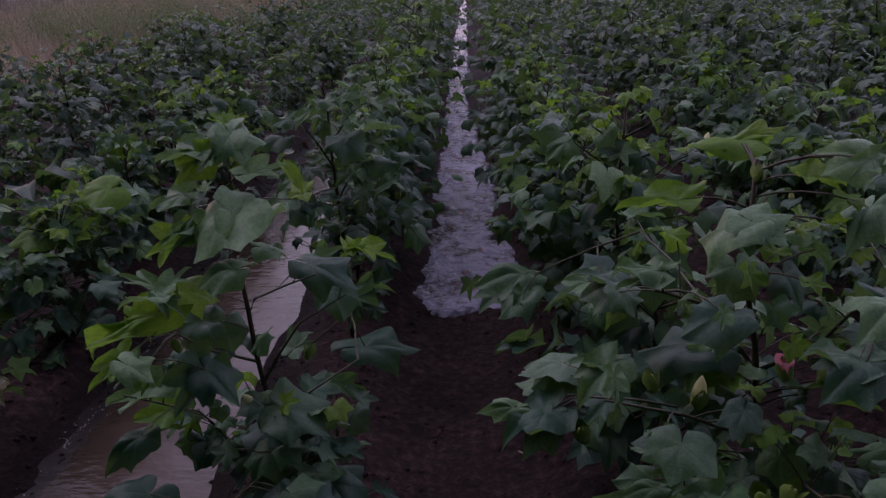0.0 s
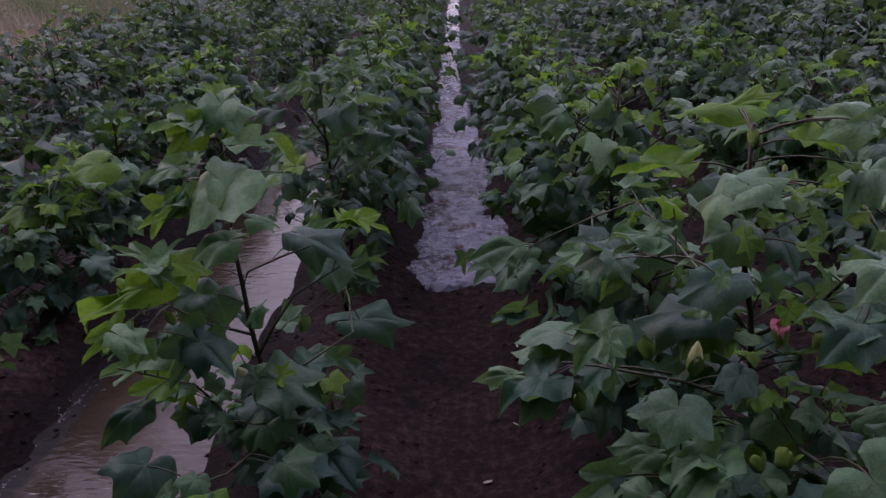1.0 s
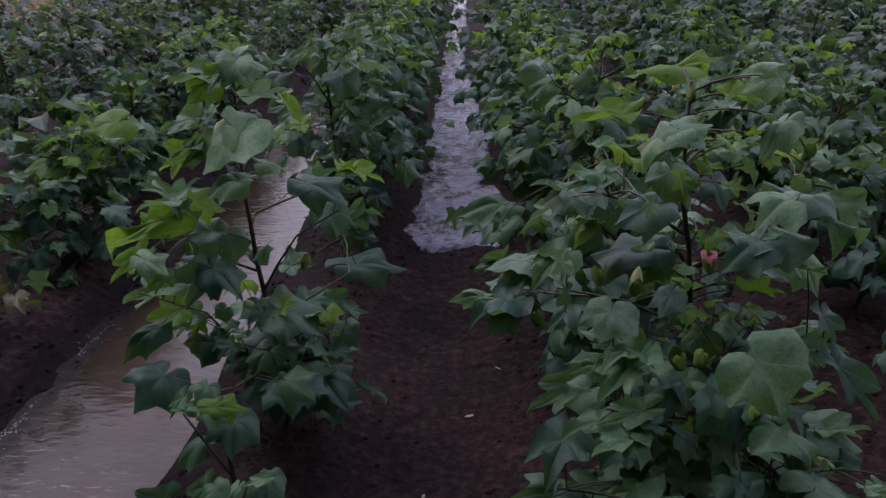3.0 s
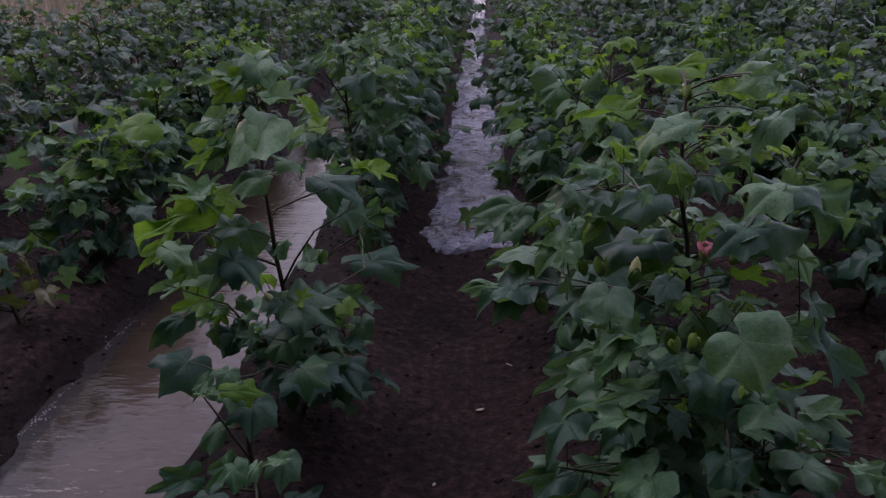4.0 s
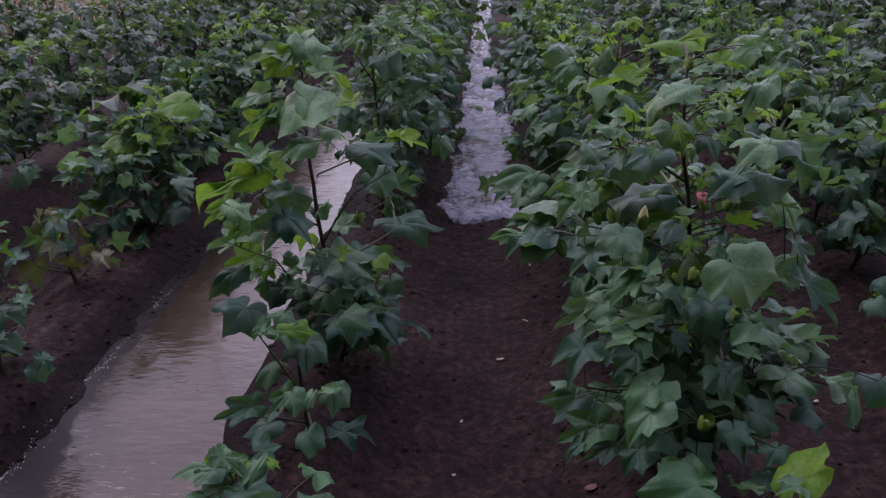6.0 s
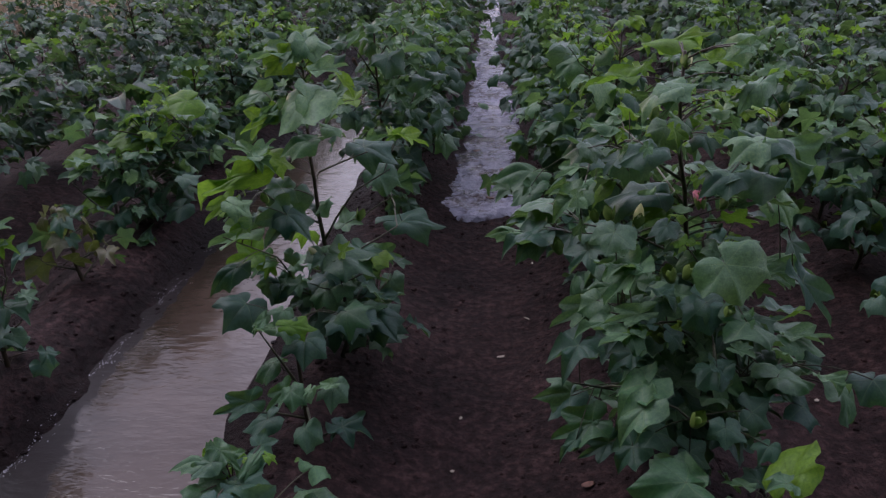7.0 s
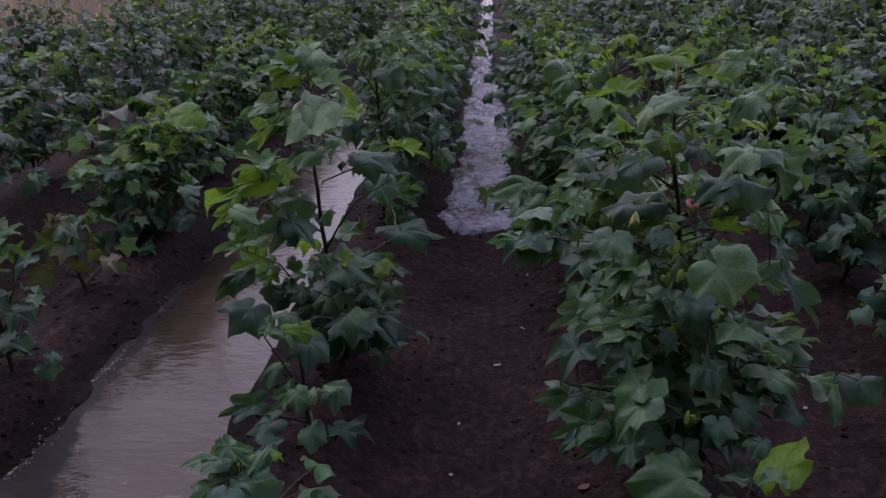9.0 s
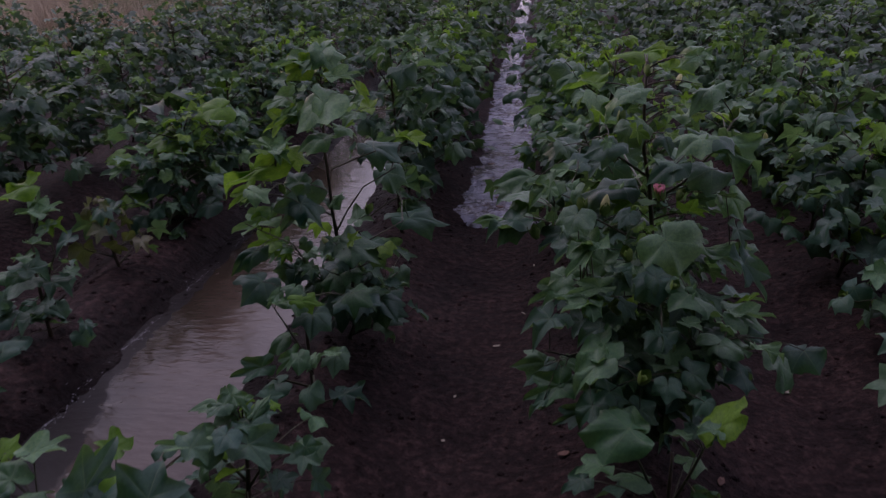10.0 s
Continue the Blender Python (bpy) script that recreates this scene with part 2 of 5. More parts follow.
def water_material(name, mud, ripple, stretch, rough, foam=None):
    m, nt, bsdf, out = material(name)
    pos = nt.nodes.new("ShaderNodeNewGeometry").outputs["Position"]
    scaled = nt.nodes.new("ShaderNodeVectorMath")
    scaled.operation = "MULTIPLY"
    scaled.inputs[1].default_value = stretch
    nt.links.new(pos, scaled.inputs[0])
    big = noise_node(nt, 9, 3, 0.5, scaled.outputs[0])
    small = noise_node(nt, 26, 3, 0.55, scaled.outputs[0])
    silt = noise_node(nt, 6, 4, 0.6, pos)
    nt.links.new(ramp(nt, silt.outputs["Fac"], [(0.3, mud), (0.7, tuple(v * 1.35 for v in mud))]).outputs["Color"], bsdf.inputs["Base Color"])
    if foam:
        # pale lilac foam, with the sky's reflection put into its colour
        froth_sheen = noise_node(nt, 26, 6, 0.75, pos)
        patches = noise_node(nt, 5.5, 3, 0.6, pos)
        both = calc(nt, "ADD", froth_sheen.outputs["Fac"], calc(nt, "MULTIPLY", patches.outputs["Fac"], 0.9))
        cover = ramp(nt, both, [(0.80, (0, 0, 0)), (1.08, (1, 1, 1))]).outputs["Color"]
        water = bsdf.inputs["Base Color"].links[0].from_socket
        nt.links.new(mix(nt, cover, water, foam), bsdf.inputs["Base Color"])
    else:
        # darker along the bank: the dark bed shows, plus the bank's reflection painted in
        split = nt.nodes.new("ShaderNodeSeparateXYZ")
        nt.links.new(pos, split.inputs[0])
        wander = calc(nt, "ADD", split.outputs[0], calc(nt, "MULTIPLY", silt.outputs["Fac"], 0.28))
        shallow_reflection = nt.nodes.new("ShaderNodeMapRange")
        shallow_reflection.inputs["From Min"].default_value, shallow_reflection.inputs["From Max"].default_value = -0.62, -0.80
        nt.links.new(wander, shallow_reflection.inputs["Value"])
        water = bsdf.inputs["Base Color"].links[0].from_socket
        nt.links.new(mix(nt, shallow_reflection.outputs[0], water, (0.040, 0.028, 0.021)), bsdf.inputs["Base Color"])
        # a thin broken film over the mud at the very edge
        film = nt.nodes.new("ShaderNodeMapRange")
        film.inputs["From Min"].default_value, film.inputs["From Max"].default_value = -0.915, -0.93
        ragged = noise_node(nt, 17, 4, 0.6, pos)
        reach = calc(nt, "MINIMUM", calc(nt, "MULTIPLY", calc(nt, "MAXIMUM", calc(nt, "SUBTRACT", 1.05, split.outputs[1]), 0.0), 0.25), 0.1)
        nt.links.new(calc(nt, "SUBTRACT", calc(nt, "ADD", split.outputs[0], calc(nt, "MULTIPLY", ragged.outputs["Fac"], 0.09)), reach), film.inputs["Value"])
        nt.links.new(calc(nt, "ADD", rough, calc(nt, "MULTIPLY", film.outputs[0], 0.32)), bsdf.inputs["Roughness"])
        nt.links.new(calc(nt, "SUBTRACT", 0.5, calc(nt, "MULTIPLY", film.outputs[0], 0.34)), bsdf.inputs["Specular IOR Level"])
        muddy = bsdf.inputs["Base Color"].links[0].from_socket
        nt.links.new(mix(nt, film.outputs[0], muddy, (0.020, 0.0155, 0.0155)), bsdf.inputs["Base Color"])
    bsdf.inputs["IOR"].default_value = 1.33 if foam else 1.43
    if foam:
        bsdf.inputs["Roughness"].default_value = rough
    bump(nt, bsdf, calc(nt, "ADD", big.outputs["Fac"], calc(nt, "MULTIPLY", small.outputs["Fac"], 0.5)), 1.0, ripple)
    return m


CALM = water_material("muddy_water", (0.066, 0.045, 0.036), 0.0030, (0.9, 2.1, 1.0), 0.05)
RUSH = water_material("rushing_water", (0.065, 0.047, 0.050), 0.034, (1.2, 1.3, 1.0), 0.08, (0.32, 0.31, 0.41))

# ---- shared builders ----
PITCH, MID = 0.82, 0.02        # distance between plant rows, middle of the furrow walked in


def mesh_of(name, verts, faces, materials, uvs=None, smooth=True, slots=None):
    me = bpy.data.meshes.new(name)
    me.from_pydata([tuple(map(float, v)) for v in verts], [], [tuple(map(int, f)) for f in faces])
    for m in materials:
        me.materials.append(m)
    if uvs is not None:
        layer = me.uv_layers.new(name="veins")
        loops = np.empty(len(me.loops), dtype=np.int32)
        me.loops.foreach_get("vertex_index", loops)
        layer.data.foreach_set("uv", np.asarray(uvs, dtype=np.float32)[loops].ravel())
    if smooth:
        me.polygons.foreach_set("use_smooth", [True] * len(me.polygons))
    if slots is not None:
        me.polygons.foreach_set("material_index", np.asarray(slots, dtype=np.int32))
    me.update()
    return me


def part(name, me, parent, m=None, label=""):
    ob = new(name, me)
    ob.parent = parent
    if m is not None:
        ob.matrix_basis = m
    return tagged(ob, label)


def ground_height(x, y):
    """Furrows run along y: flat-bottomed troughs between rounded ridges, crumbly all over."""
    s = 0.5 - 0.5 * math.cos(2 * math.pi * (x - MID) / PITCH)
    ridge = 0.1 * s ** 1.7
    if x < -0.9:
        ridge *= 1 + 0.35 * min(1.0, (-0.9 - x) / 0.2) * (x > -1.7)
    # a flat shelf of mud along the far edge of the still water
    if -1.07 < x < -0.93:
        shelf = 0.033 + 0.22 * (-1.0 - x + 0.03 * noise.noise(Vector((y * 1.7, 4.0, 0)))) + 0.013 * noise.noise(Vector((x * 22, y * 9, 8.1))) + 0.006 * noise.noise(Vector((x * 60, y * 34, 2.1)))
        blend = min(1.0, (x + 1.07) / 0.03, (-0.93 - x) / 0.03)
        ridge += (shelf - ridge) * blend
    rough = 0.012 * noise.fractal(Vector((x * 3.1, y * 2.2, 0.3)), 0.9, 2.0, 3) + 0.007 * noise.fractal(Vector((x * 5, y * 5, 4.7)), 0.8, 2.0, 2) * (0.4 + s)
    far = min(1.0, max(0.0, (max(abs(x), abs(y - 6)) - 16) / 6))
    return (ridge + rough) * (1 - far) + 0.05 * far


def spread_lines(lo, hi, step, reach):
    """Even lines from lo to hi, then wider and wider to +-reach."""
    inner = list(np.arange(lo, hi + step / 2, step))
    grow, d, up, down = [], step, hi, lo
    while up < reach or down > -reach:
        d *= 1.22
        up, down = up + d, down - d
        grow.append((down, up))
    return [a for a, _ in reversed(grow)] + inner + [b for _, b in grow]


def build_ground():
    xs, ys = spread_lines(-1.9, 1.9, 0.024, 1500), spread_lines(-0.9, 4.4, 0.025, 1500)
    verts = [(x, y, ground_height(x, y)) for y in ys for x in xs]
    w = len(xs)
    faces = [(j * w + i, j * w + i + 1, (j + 1) * w + i + 1, (j + 1) * w + i) for j in range(len(ys) - 1) for i in range(w - 1)]
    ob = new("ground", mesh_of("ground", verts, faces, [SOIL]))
    return tagged(ob, "dark damp ploughed loam with ridges and furrows", "ground", kind="structure")


def build_water(name, label, x0, x1, y0, y1, level, front, m, chop, banks=None):
    """A stretch of furrow water; towards its front it thins out in lobes, and outside its banks it sinks into the soil."""
    step = 0.02
    xs = np.arange(x0, x1, step)
    ys = list(np.arange(y0, 6, step)) if y0 < 6 else []
    y = 6.0 if y0 < 6 else y0
    d = step
    while y < y1:
        ys.append(y)
        d = min(0.25, d * 1.05)
        y += d
    verts = []
    for y in ys:
        for x in xs:
            lobe = front + 0.20 * noise.noise(Vector((x * 6, 3.1, 0))) + 0.05 * noise.noise(Vector((x * 26, 9.0, 0)))
            sink = 0.0 if front < -50 else 0.06 * max(0.0, min(1.0, (lobe + 0.03 - y) / 0.06))
            if banks:
                west, east = (float(np.interp(y, banks[0], row)) + 0.035 * noise.noise(Vector((y * 2.3, row[0] * 9, 0))) + 0.015 * noise.noise(Vector((y * 9, row[0] * 9, 0))) for row in banks[1:])
                sink = max(sink, 0.07 * max(0.0, min(1.0, max(west - x, x - east) / 0.04)))
            wave = chop * noise.fractal(Vector((x * 10, y * 10, 1.0)), 0.8, 2.0, 3)
            swell = 0.008 * max(0.0, min(1.0, (3.8 - y) / 1.2)) if front > 0 else 0.0
            verts.append((x, y, level + swell + wave - sink))
    w = len(xs)
    faces = [(j * w + i, j * w + i + 1, (j + 1) * w + i + 1, (j + 1) * w + i) for j in range(len(ys) - 1) for i in range(w - 1)]
    ob = new(name, mesh_of(name, verts, faces, [m]))
    return tagged(ob, label, "water", kind="structure")


# half the outline of a cotton leaf: degrees from the middle lobe, and the reach there
FULL = ((0, 1.0), (3, 0.94), (8, 0.86), (17, 0.755), (28, 0.66), (38, 0.71), (48, 0.82), (54, 0.92), (57, 0.96), (60, 0.91), (67, 0.82), (78, 0.735), (90, 0.68), (102, 0.69), (111, 0.715), (120, 0.65), (134, 0.575), (150, 0.50), (164, 0.38), (174, 0.2))
LEAN = ((0, 1.0), (9, 0.84), (28, 0.64), (48, 0.80), (57, 0.96), (68, 0.80), (90, 0.66), (111, 0.72), (140, 0.54), (170, 0.24))
SPARE = ((0, 1.0), (28, 0.62), (57, 0.95), (90, 0.64), (112, 0.70), (165, 0.3))


def blade(seed, half, droop, fold, ruffle, cut=1.0, curl=0.0, rings=(0.3, 0.6, 0.85, 1.0)):
    """One palmate cotton leaf: a pointed middle lobe 1 long along +y, two side lobes, rounded shoulders and a notched foot with the stalk at the origin."""
    rng = random.Random(seed)
    swing = {side: (rng.uniform(0.94, 1.07), rng.uniform(0.88, 1.1)) for side in (-1, 1)}
    phase, wander = rng.uniform(0, 6.28), rng.uniform(0, 50)
    outline = []
    for side in (-1, 1):
        turn, reach = swing[side]
        for a, r in (reversed(half) if side < 0 else half[1:]):
            lobe = r * (1 + (reach - 1) * min(1.0, a / 40))
            if 12 < a < 45:
                lobe *= 1 - (cut - 1) * 0.30 * (1 - abs(a - 28) / 17)
            if 72 < a < 108:
                lobe *= 1 - (cut - 1) * 0.2
            lobe *= 1 + 0.035 * noise.noise(Vector((a * 0.12 * side, wander, 1.0)))
            outline.append((side * min(a * turn, 176), lobe, side * a))
    verts, uvs = [(0, 0, 0)], [(0, 0)]
    for s in rings:
        for a, r, nominal in outline:
            axis = min((0, 57, -57, 111, -111), key=lambda k: abs(nominal - k))
            off = math.radians(min(60, abs(nominal - axis)))
            t, rs = math.radians(a), r * s
            across, along = rs * math.sin(off), rs * math.cos(off)
            x, y = rs * math.sin(t), rs * math.cos(t)
            z = fold * (0.55 * abs(x) + 0.5 * across) - 0.65 * fold * x * x - droop * max(0.0, y) ** 2 - 0.45 * droop * x * x
            z += ruffle * (0.7 * math.sin(2 * t + phase) * rs ** 1.5 + 0.45 * math.sin(5 * t + 2 * phase) * s ** 3 * rs + 0.10 * math.sin(11 * t + phase) * s ** 4) * min(1.0, abs(nominal) / 20)
            z += curl * rs * s ** 6 * min(1.0, abs(nominal) / 15)
            z += 0.16 * ruffle / 0.2 * noise.noise(Vector((x * 2.1, y * 2.1, wander))) * rs - 0.5 * max(0.0, rs - 0.8) ** 2
            verts.append((x, y * (1 - 0.25 * droop * max(0.0, y)), z))
            uvs.append((across, along))
    n = len(outline)
    faces = [(0, k + 2, k + 1) for k in range(n - 1)]
    for j in range(len(rings) - 1):
        a, b = 1 + j * n, 1 + (j + 1) * n
        faces += [(a + k, a + k + 1, b + k + 1, b + k) for k in range(n - 1)]
    return np.array(verts), faces, np.array(uvs)


def tube(points, r0, r1, sides=6):
    """A tapered tube along points."""
    verts, faces = [], []
    pts = [Vector(p) for p in points]
    for i, p in enumerate(pts):
        way = (pts[min(i + 1, len(pts) - 1)] - pts[max(i - 1, 0)]).normalized()
        side = way.cross(Vector((0.31, 0.2, 1) if abs(way.z) < 0.9 else (1, 0.1, 0))).normalized()
        up = side.cross(way)
        r = r0 + (r1 - r0) * i / (len(pts) - 1)
        for k in range(sides):
            a = 2 * math.pi * k / sides
            verts.append(p + r * (math.cos(a) * side + math.sin(a) * up))
    for i in range(len(pts) - 1):
        for k in range(sides):
            k2 = (k + 1) % sides
            faces.append((i * sides + k, i * sides + k2, (i + 1) * sides + k2, (i + 1) * sides + k))
    faces.append(tuple(range((len(pts) - 1) * sides, len(pts) * sides)))
    return verts, faces


def joined(pieces):
    """Several (verts, faces) as one."""
    verts, faces = [], []
    for v, f in pieces:
        o = len(verts)
        verts += [tuple(p) for p in v]
        faces += [tuple(i + o for i in g) for g in f]
    return verts, faces


def lathe(profile, sides=10, flute=0.0, lobes=5):
    """A body of revolution from (radius, height) pairs, lightly fluted."""
    verts, faces = [], []
    for r, z in profile:
        for k in range(sides):
            a = 2 * math.pi * k / sides
            q = r * (1 + flute * math.cos(lobes * a))
            verts.append((q * math.cos(a), q * math.sin(a), z))
    for i in range(len(profile) - 1):
        for k in range(sides):
            k2 = (k + 1) % sides
            faces.append((i * sides + k, i * sides + k2, (i + 1) * sides + k2, (i + 1) * sides + k))
    faces += [tuple(reversed(range(sides))), tuple(range((len(profile) - 1) * sides, len(profile) * sides))]
    return verts, faces


def bracts(size, flare, which=(0, 1, 2)):
    """Three toothed leafy bracts round the foot of a bud or boll."""
    pieces = []
    for k in which:
        a = 2.094 * k
        verts, faces = [], []
        rows = [(0.0, 0.25), (0.3, 0.62), (0.6, 0.55), (0.85, 0.25), (1.0, 0.03)]
        for h, w in rows:
            out = 0.35 + flare * h - 0.30 * h * h
            for s in (-1, -0.5, 0, 0.5, 1):
                tooth = (0.24 * (abs(s) == 1) - 0.10 * (abs(s) == 0.5)) * (0.4 + h)
                bend = out - 0.22 * s * s * w
                verts.append((size * (bend * math.cos(a) - s * w * math.sin(a)), size * (bend * math.sin(a) + s * w * math.cos(a)), size * (1.35 * h + tooth - 0.1)))
        for j in range(4):
            faces += [(j * 5 + i, j * 5 + i + 1, j * 5 + i + 6, j * 5 + i + 5) for i in range(4)]
        pieces.append((verts, faces))
    return joined(pieces)


DROOPS = (0.22, 0.35, 0.45, 0.15, 0.5, 0.1, 0.3, 0.28)
FOLDS = (0.2, 0.38, 0.28, 0.5, 0.3, 0.42, -0.22, 0.32)
RUFFLES = (0.22, 0.30, 0.34, 0.24, 0.28, 0.24, 0.32, 0.28)
CUTS = (0.9, 1.25, 0.4, 1.7, 0.8, 1.9, 0.7, 1.4)
CURLS = (-0.10, 0.10, -0.16, 0.08, -0.08, 0.12, -0.12, 0.10)
BLADES, LIGHT_BLADES = [], []
for i in range(8):
    v, f, u = blade(i, FULL, DROOPS[i], FOLDS[i], RUFFLES[i], CUTS[i], CURLS[i])
    BLADES.append(mesh_of("leaf", v, f, [LEAF], u))
    v, f, u = blade(10 + i, LEAN, DROOPS[i], FOLDS[i], RUFFLES[i], CUTS[i], CURLS[i], (0.4, 0.8, 1.0))
    LIGHT_BLADES.append(mesh_of("leaf", v, f, [LEAF], u))
COATS = [BLADES + LIGHT_BLADES]
for coat in (LEAF_YOUNG, LEAF_PALE, LEAF_WILTED, LEAF_MID):
    COATS.append([])
    for source in COATS[0]:
        me = source.copy()
        me.materials[0] = coat
        COATS[-1].append(me)
MIDDLE = [blade(20 + i, LEAN, 0.15 + 0.1 * i, (0.4, -0.2, 0.5, 0.3, 0.45)[i], 0.2, 1.0, rings=(0.55, 1.0)) for i in range(5)]
SIMPLE = [blade(30 + i, SPARE, 0.2 + 0.1 * i, (0.4, -0.3, 0.5, 0.35, 0.45)[i], 0.2, 1.0, rings=(1.0,)) for i in range(5)]
COARSE = [blade(40 + i, SPARE, 0.3, 0.4, 0.15, 1.0, rings=(1.0,)) for i in range(3)]

BOLL = mesh_of("boll", *joined([lathe([(0.002, -0.006), (0.006, -0.004), (0.0085, 0.003), (0.0075, 0.010), (0.004, 0.016), (0.001, 0.020)], 10, 0.06), bracts(0.018, 0.55)]), [GREEN])
SQUARE = mesh_of("flower_bud", *joined([bracts(0.015, 0.4), lathe([(0.004, -0.004), (0.008, 0.004), (0.004, 0.014)], 8)]), [GREEN])
CALYX = [mesh_of("bract", *bracts(0.018, 0.42, (k,)), [GREEN]) for k in range(3)]
CANDLE = mesh_of("petals", *lathe([(0.005, 0.0), (0.0085, 0.012), (0.009, 0.022), (0.0065, 0.033), (0.0022, 0.041), (0.0006, 0.043)], 12, 0.08, 5), [CREAM])


def crumpled(seed, m, size, flare):
    """Five crumpled petals that overlap in a loose tuft."""
    rng = random.Random(seed)
    pieces = []
    for k in range(5):
        a, tall = 1.2566 * k + rng.uniform(-0.15, 0.15), rng.uniform(0.8, 1.1)
        verts = []
        for h, w, r in ((0.0, 0.22, 0.16), (0.35, 0.42, 0.26), (0.7, 0.62, 0.32 + flare * 0.4), (0.92, 0.55, 0.30 + flare), (1.0, 0.28, 0.26 + flare * 1.1)):
            for s in (-1, -0.4, 0.4, 1):
                q = r - 0.12 * s * s * w + rng.uniform(-0.05, 0.05)
                verts.append((size * (q * math.cos(a) - s * w * 0.62 * math.sin(a)), size * (q * math.sin(a) + s * w * 0.62 * math.cos(a)), size * (1.7 * h * tall + rng.uniform(-0.06, 0.06))))
        pieces.append((verts, [(r * 4 + i, r * 4 + i + 1, r * 4 + i + 5, r * 4 + i + 4) for r in range(4) for i in range(3)]))
    return mesh_of("petals", *joined(pieces), [m])


ROSE, WITHERED = crumpled(3, PINK, 0.021, 0.22), crumpled(4, BROWN, 0.015, 0.0)


def leaf_pose(p, az, drop, roll, size, wide=None):
    wide = wide or 0.84 + 0.1 * math.sin(az * 7.3 + drop)
    return Matrix.Translation(p) @ pose(0, 0, 0, 0, 0, az - 90) @ pose(0, 0, 0, -drop, 0, 0) @ pose(0, 0, 0, 0, roll, 0) @ Matrix.Diagonal((size * wide, size, size, 1))


def heading(az, up):
    a, u = math.radians(az), math.radians(up)
    return Vector((math.cos(a) * math.cos(u), math.sin(a) * math.cos(u), math.sin(u)))


def stalk(a, b, sag):
    """Points of a leaf stalk from a to b that first rises, then bends over."""
    a, b = Vector(a), Vector(b)
    m = (a + b) / 2 + Vector((0, 0, sag))
    return [a, (a + m) / 2 + Vector((0, 0, sag * 0.25)), m, (m + b) / 2 + Vector((0, 0, sag * 0.25)), b]


def plan_plant(seed, height, spread, dense=1.7, lean=(0, 0), bare=0.12, leaf=0.086, bushy=1.0, fresh=1.0):
    """Where the stem, branches, leaves and fruits of one cotton plant go."""
    rng = random.Random(seed)
    drift = [rng.uniform(-0.012, 0.012) for _ in range(16)]
    trunk = []
    for k in range(8):
        f = k / 7
        trunk.append(Vector((lean[0] * f + drift[k], lean[1] * f + drift[k + 8], -0.04 + (height * 0.95 + 0.04) * f)))

    def at(f):
        q = max(0.0, min(0.999, f)) * 7
        k = int(q)
        return trunk[k].lerp(trunk[k + 1], q - k)

    plan = {"trunk": trunk, "branches": [], "stalks": [], "leaves": [], "fruits": []}

    def add_leaf(root, az, length, size, f, who):
        tip = Vector(root) + heading(az, rng.uniform(15, 50) if f < 0.85 else rng.uniform(35, 60)) * length
        drop = rng.gauss(30 - 22 * f, 22)
        plan["stalks"].append((stalk(root, tip, length * 0.12), who))
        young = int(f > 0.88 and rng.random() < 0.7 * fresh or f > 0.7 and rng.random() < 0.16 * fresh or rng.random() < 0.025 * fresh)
        # paler tones likelier higher up: light on the tops put into the colour
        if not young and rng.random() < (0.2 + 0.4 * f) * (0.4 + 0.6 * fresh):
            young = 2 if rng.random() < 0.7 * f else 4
        plan["leaves"].append((tip, az + rng.gauss(0, 22), drop, rng.gauss(0, 24), size, young))

    n = max(5, int(height / 0.052 * dense))
    az = rng.uniform(0, 360)
    for i in range(n):
        f = bare + (1 - bare) * (i + 0.5) / n
        az += 137.5 + rng.uniform(-18, 18)
        root = at(f)
        size = leaf * (0.62 + 0.5 * math.sin(math.pi * min(1, 0.15 + 0.85 * f)) ** 0.8) * rng.uniform(0.8, 1.15)
        if f > 0.9:
            size *= 0.72
        add_leaf(root, az, 0.05 + 0.07 * (1 - f) + rng.uniform(0, 0.03), size, f, -1)
        if f < 0.93:
            length = spread * (1 - f) ** 0.55 * min(1.0, 0.55 + 1.8 * f) * rng.uniform(0.7, 1.15)
            segs = max(1, int(length / 0.075))
            path, p, turn, up = [root], Vector(root), az + 30, rng.uniform(22, 48)
            who = len(plan["branches"])
            for s in range(segs):
                turn += (28 if s % 2 else -28) + rng.uniform(-8, 8)
                p = p + heading(turn, up) * (length / segs)
                up -= rng.uniform(4, 14)
                path.append(p.copy())
                for q in range(int(bushy + rng.random())):
                    add_leaf(p.lerp(path[-2], 0.5 * q), turn + rng.choice((-1, 1)) * rng.uniform(10, 60) + 75 * q, rng.uniform(0.035, 0.08), size * rng.uniform(0.62, 1.0), min(f + 0.05 * s, 0.95), who)
                if rng.random() < 0.33:
                    plan["fruits"].append((p.copy(), turn + rng.uniform(40, 90), "boll" if f < 0.6 and rng.random() < 0.5 else "flower_bud"))
            plan["branches"].append(path)
    for k in range(4):
        add_leaf(at(0.99), az + 95 * k, rng.uniform(0.02, 0.05), leaf * rng.uniform(0.25, 0.5), 1.0, -1)
    return plan


def given_plan(trunk, branches):
    """A plan with a stem and branches along given ways."""
    return {"grown": len(branches), "trunk": [Vector(p) for p in trunk], "branches": [[Vector(p) for p in w] for w in branches], "stalks": [], "leaves": [], "fruits": []}


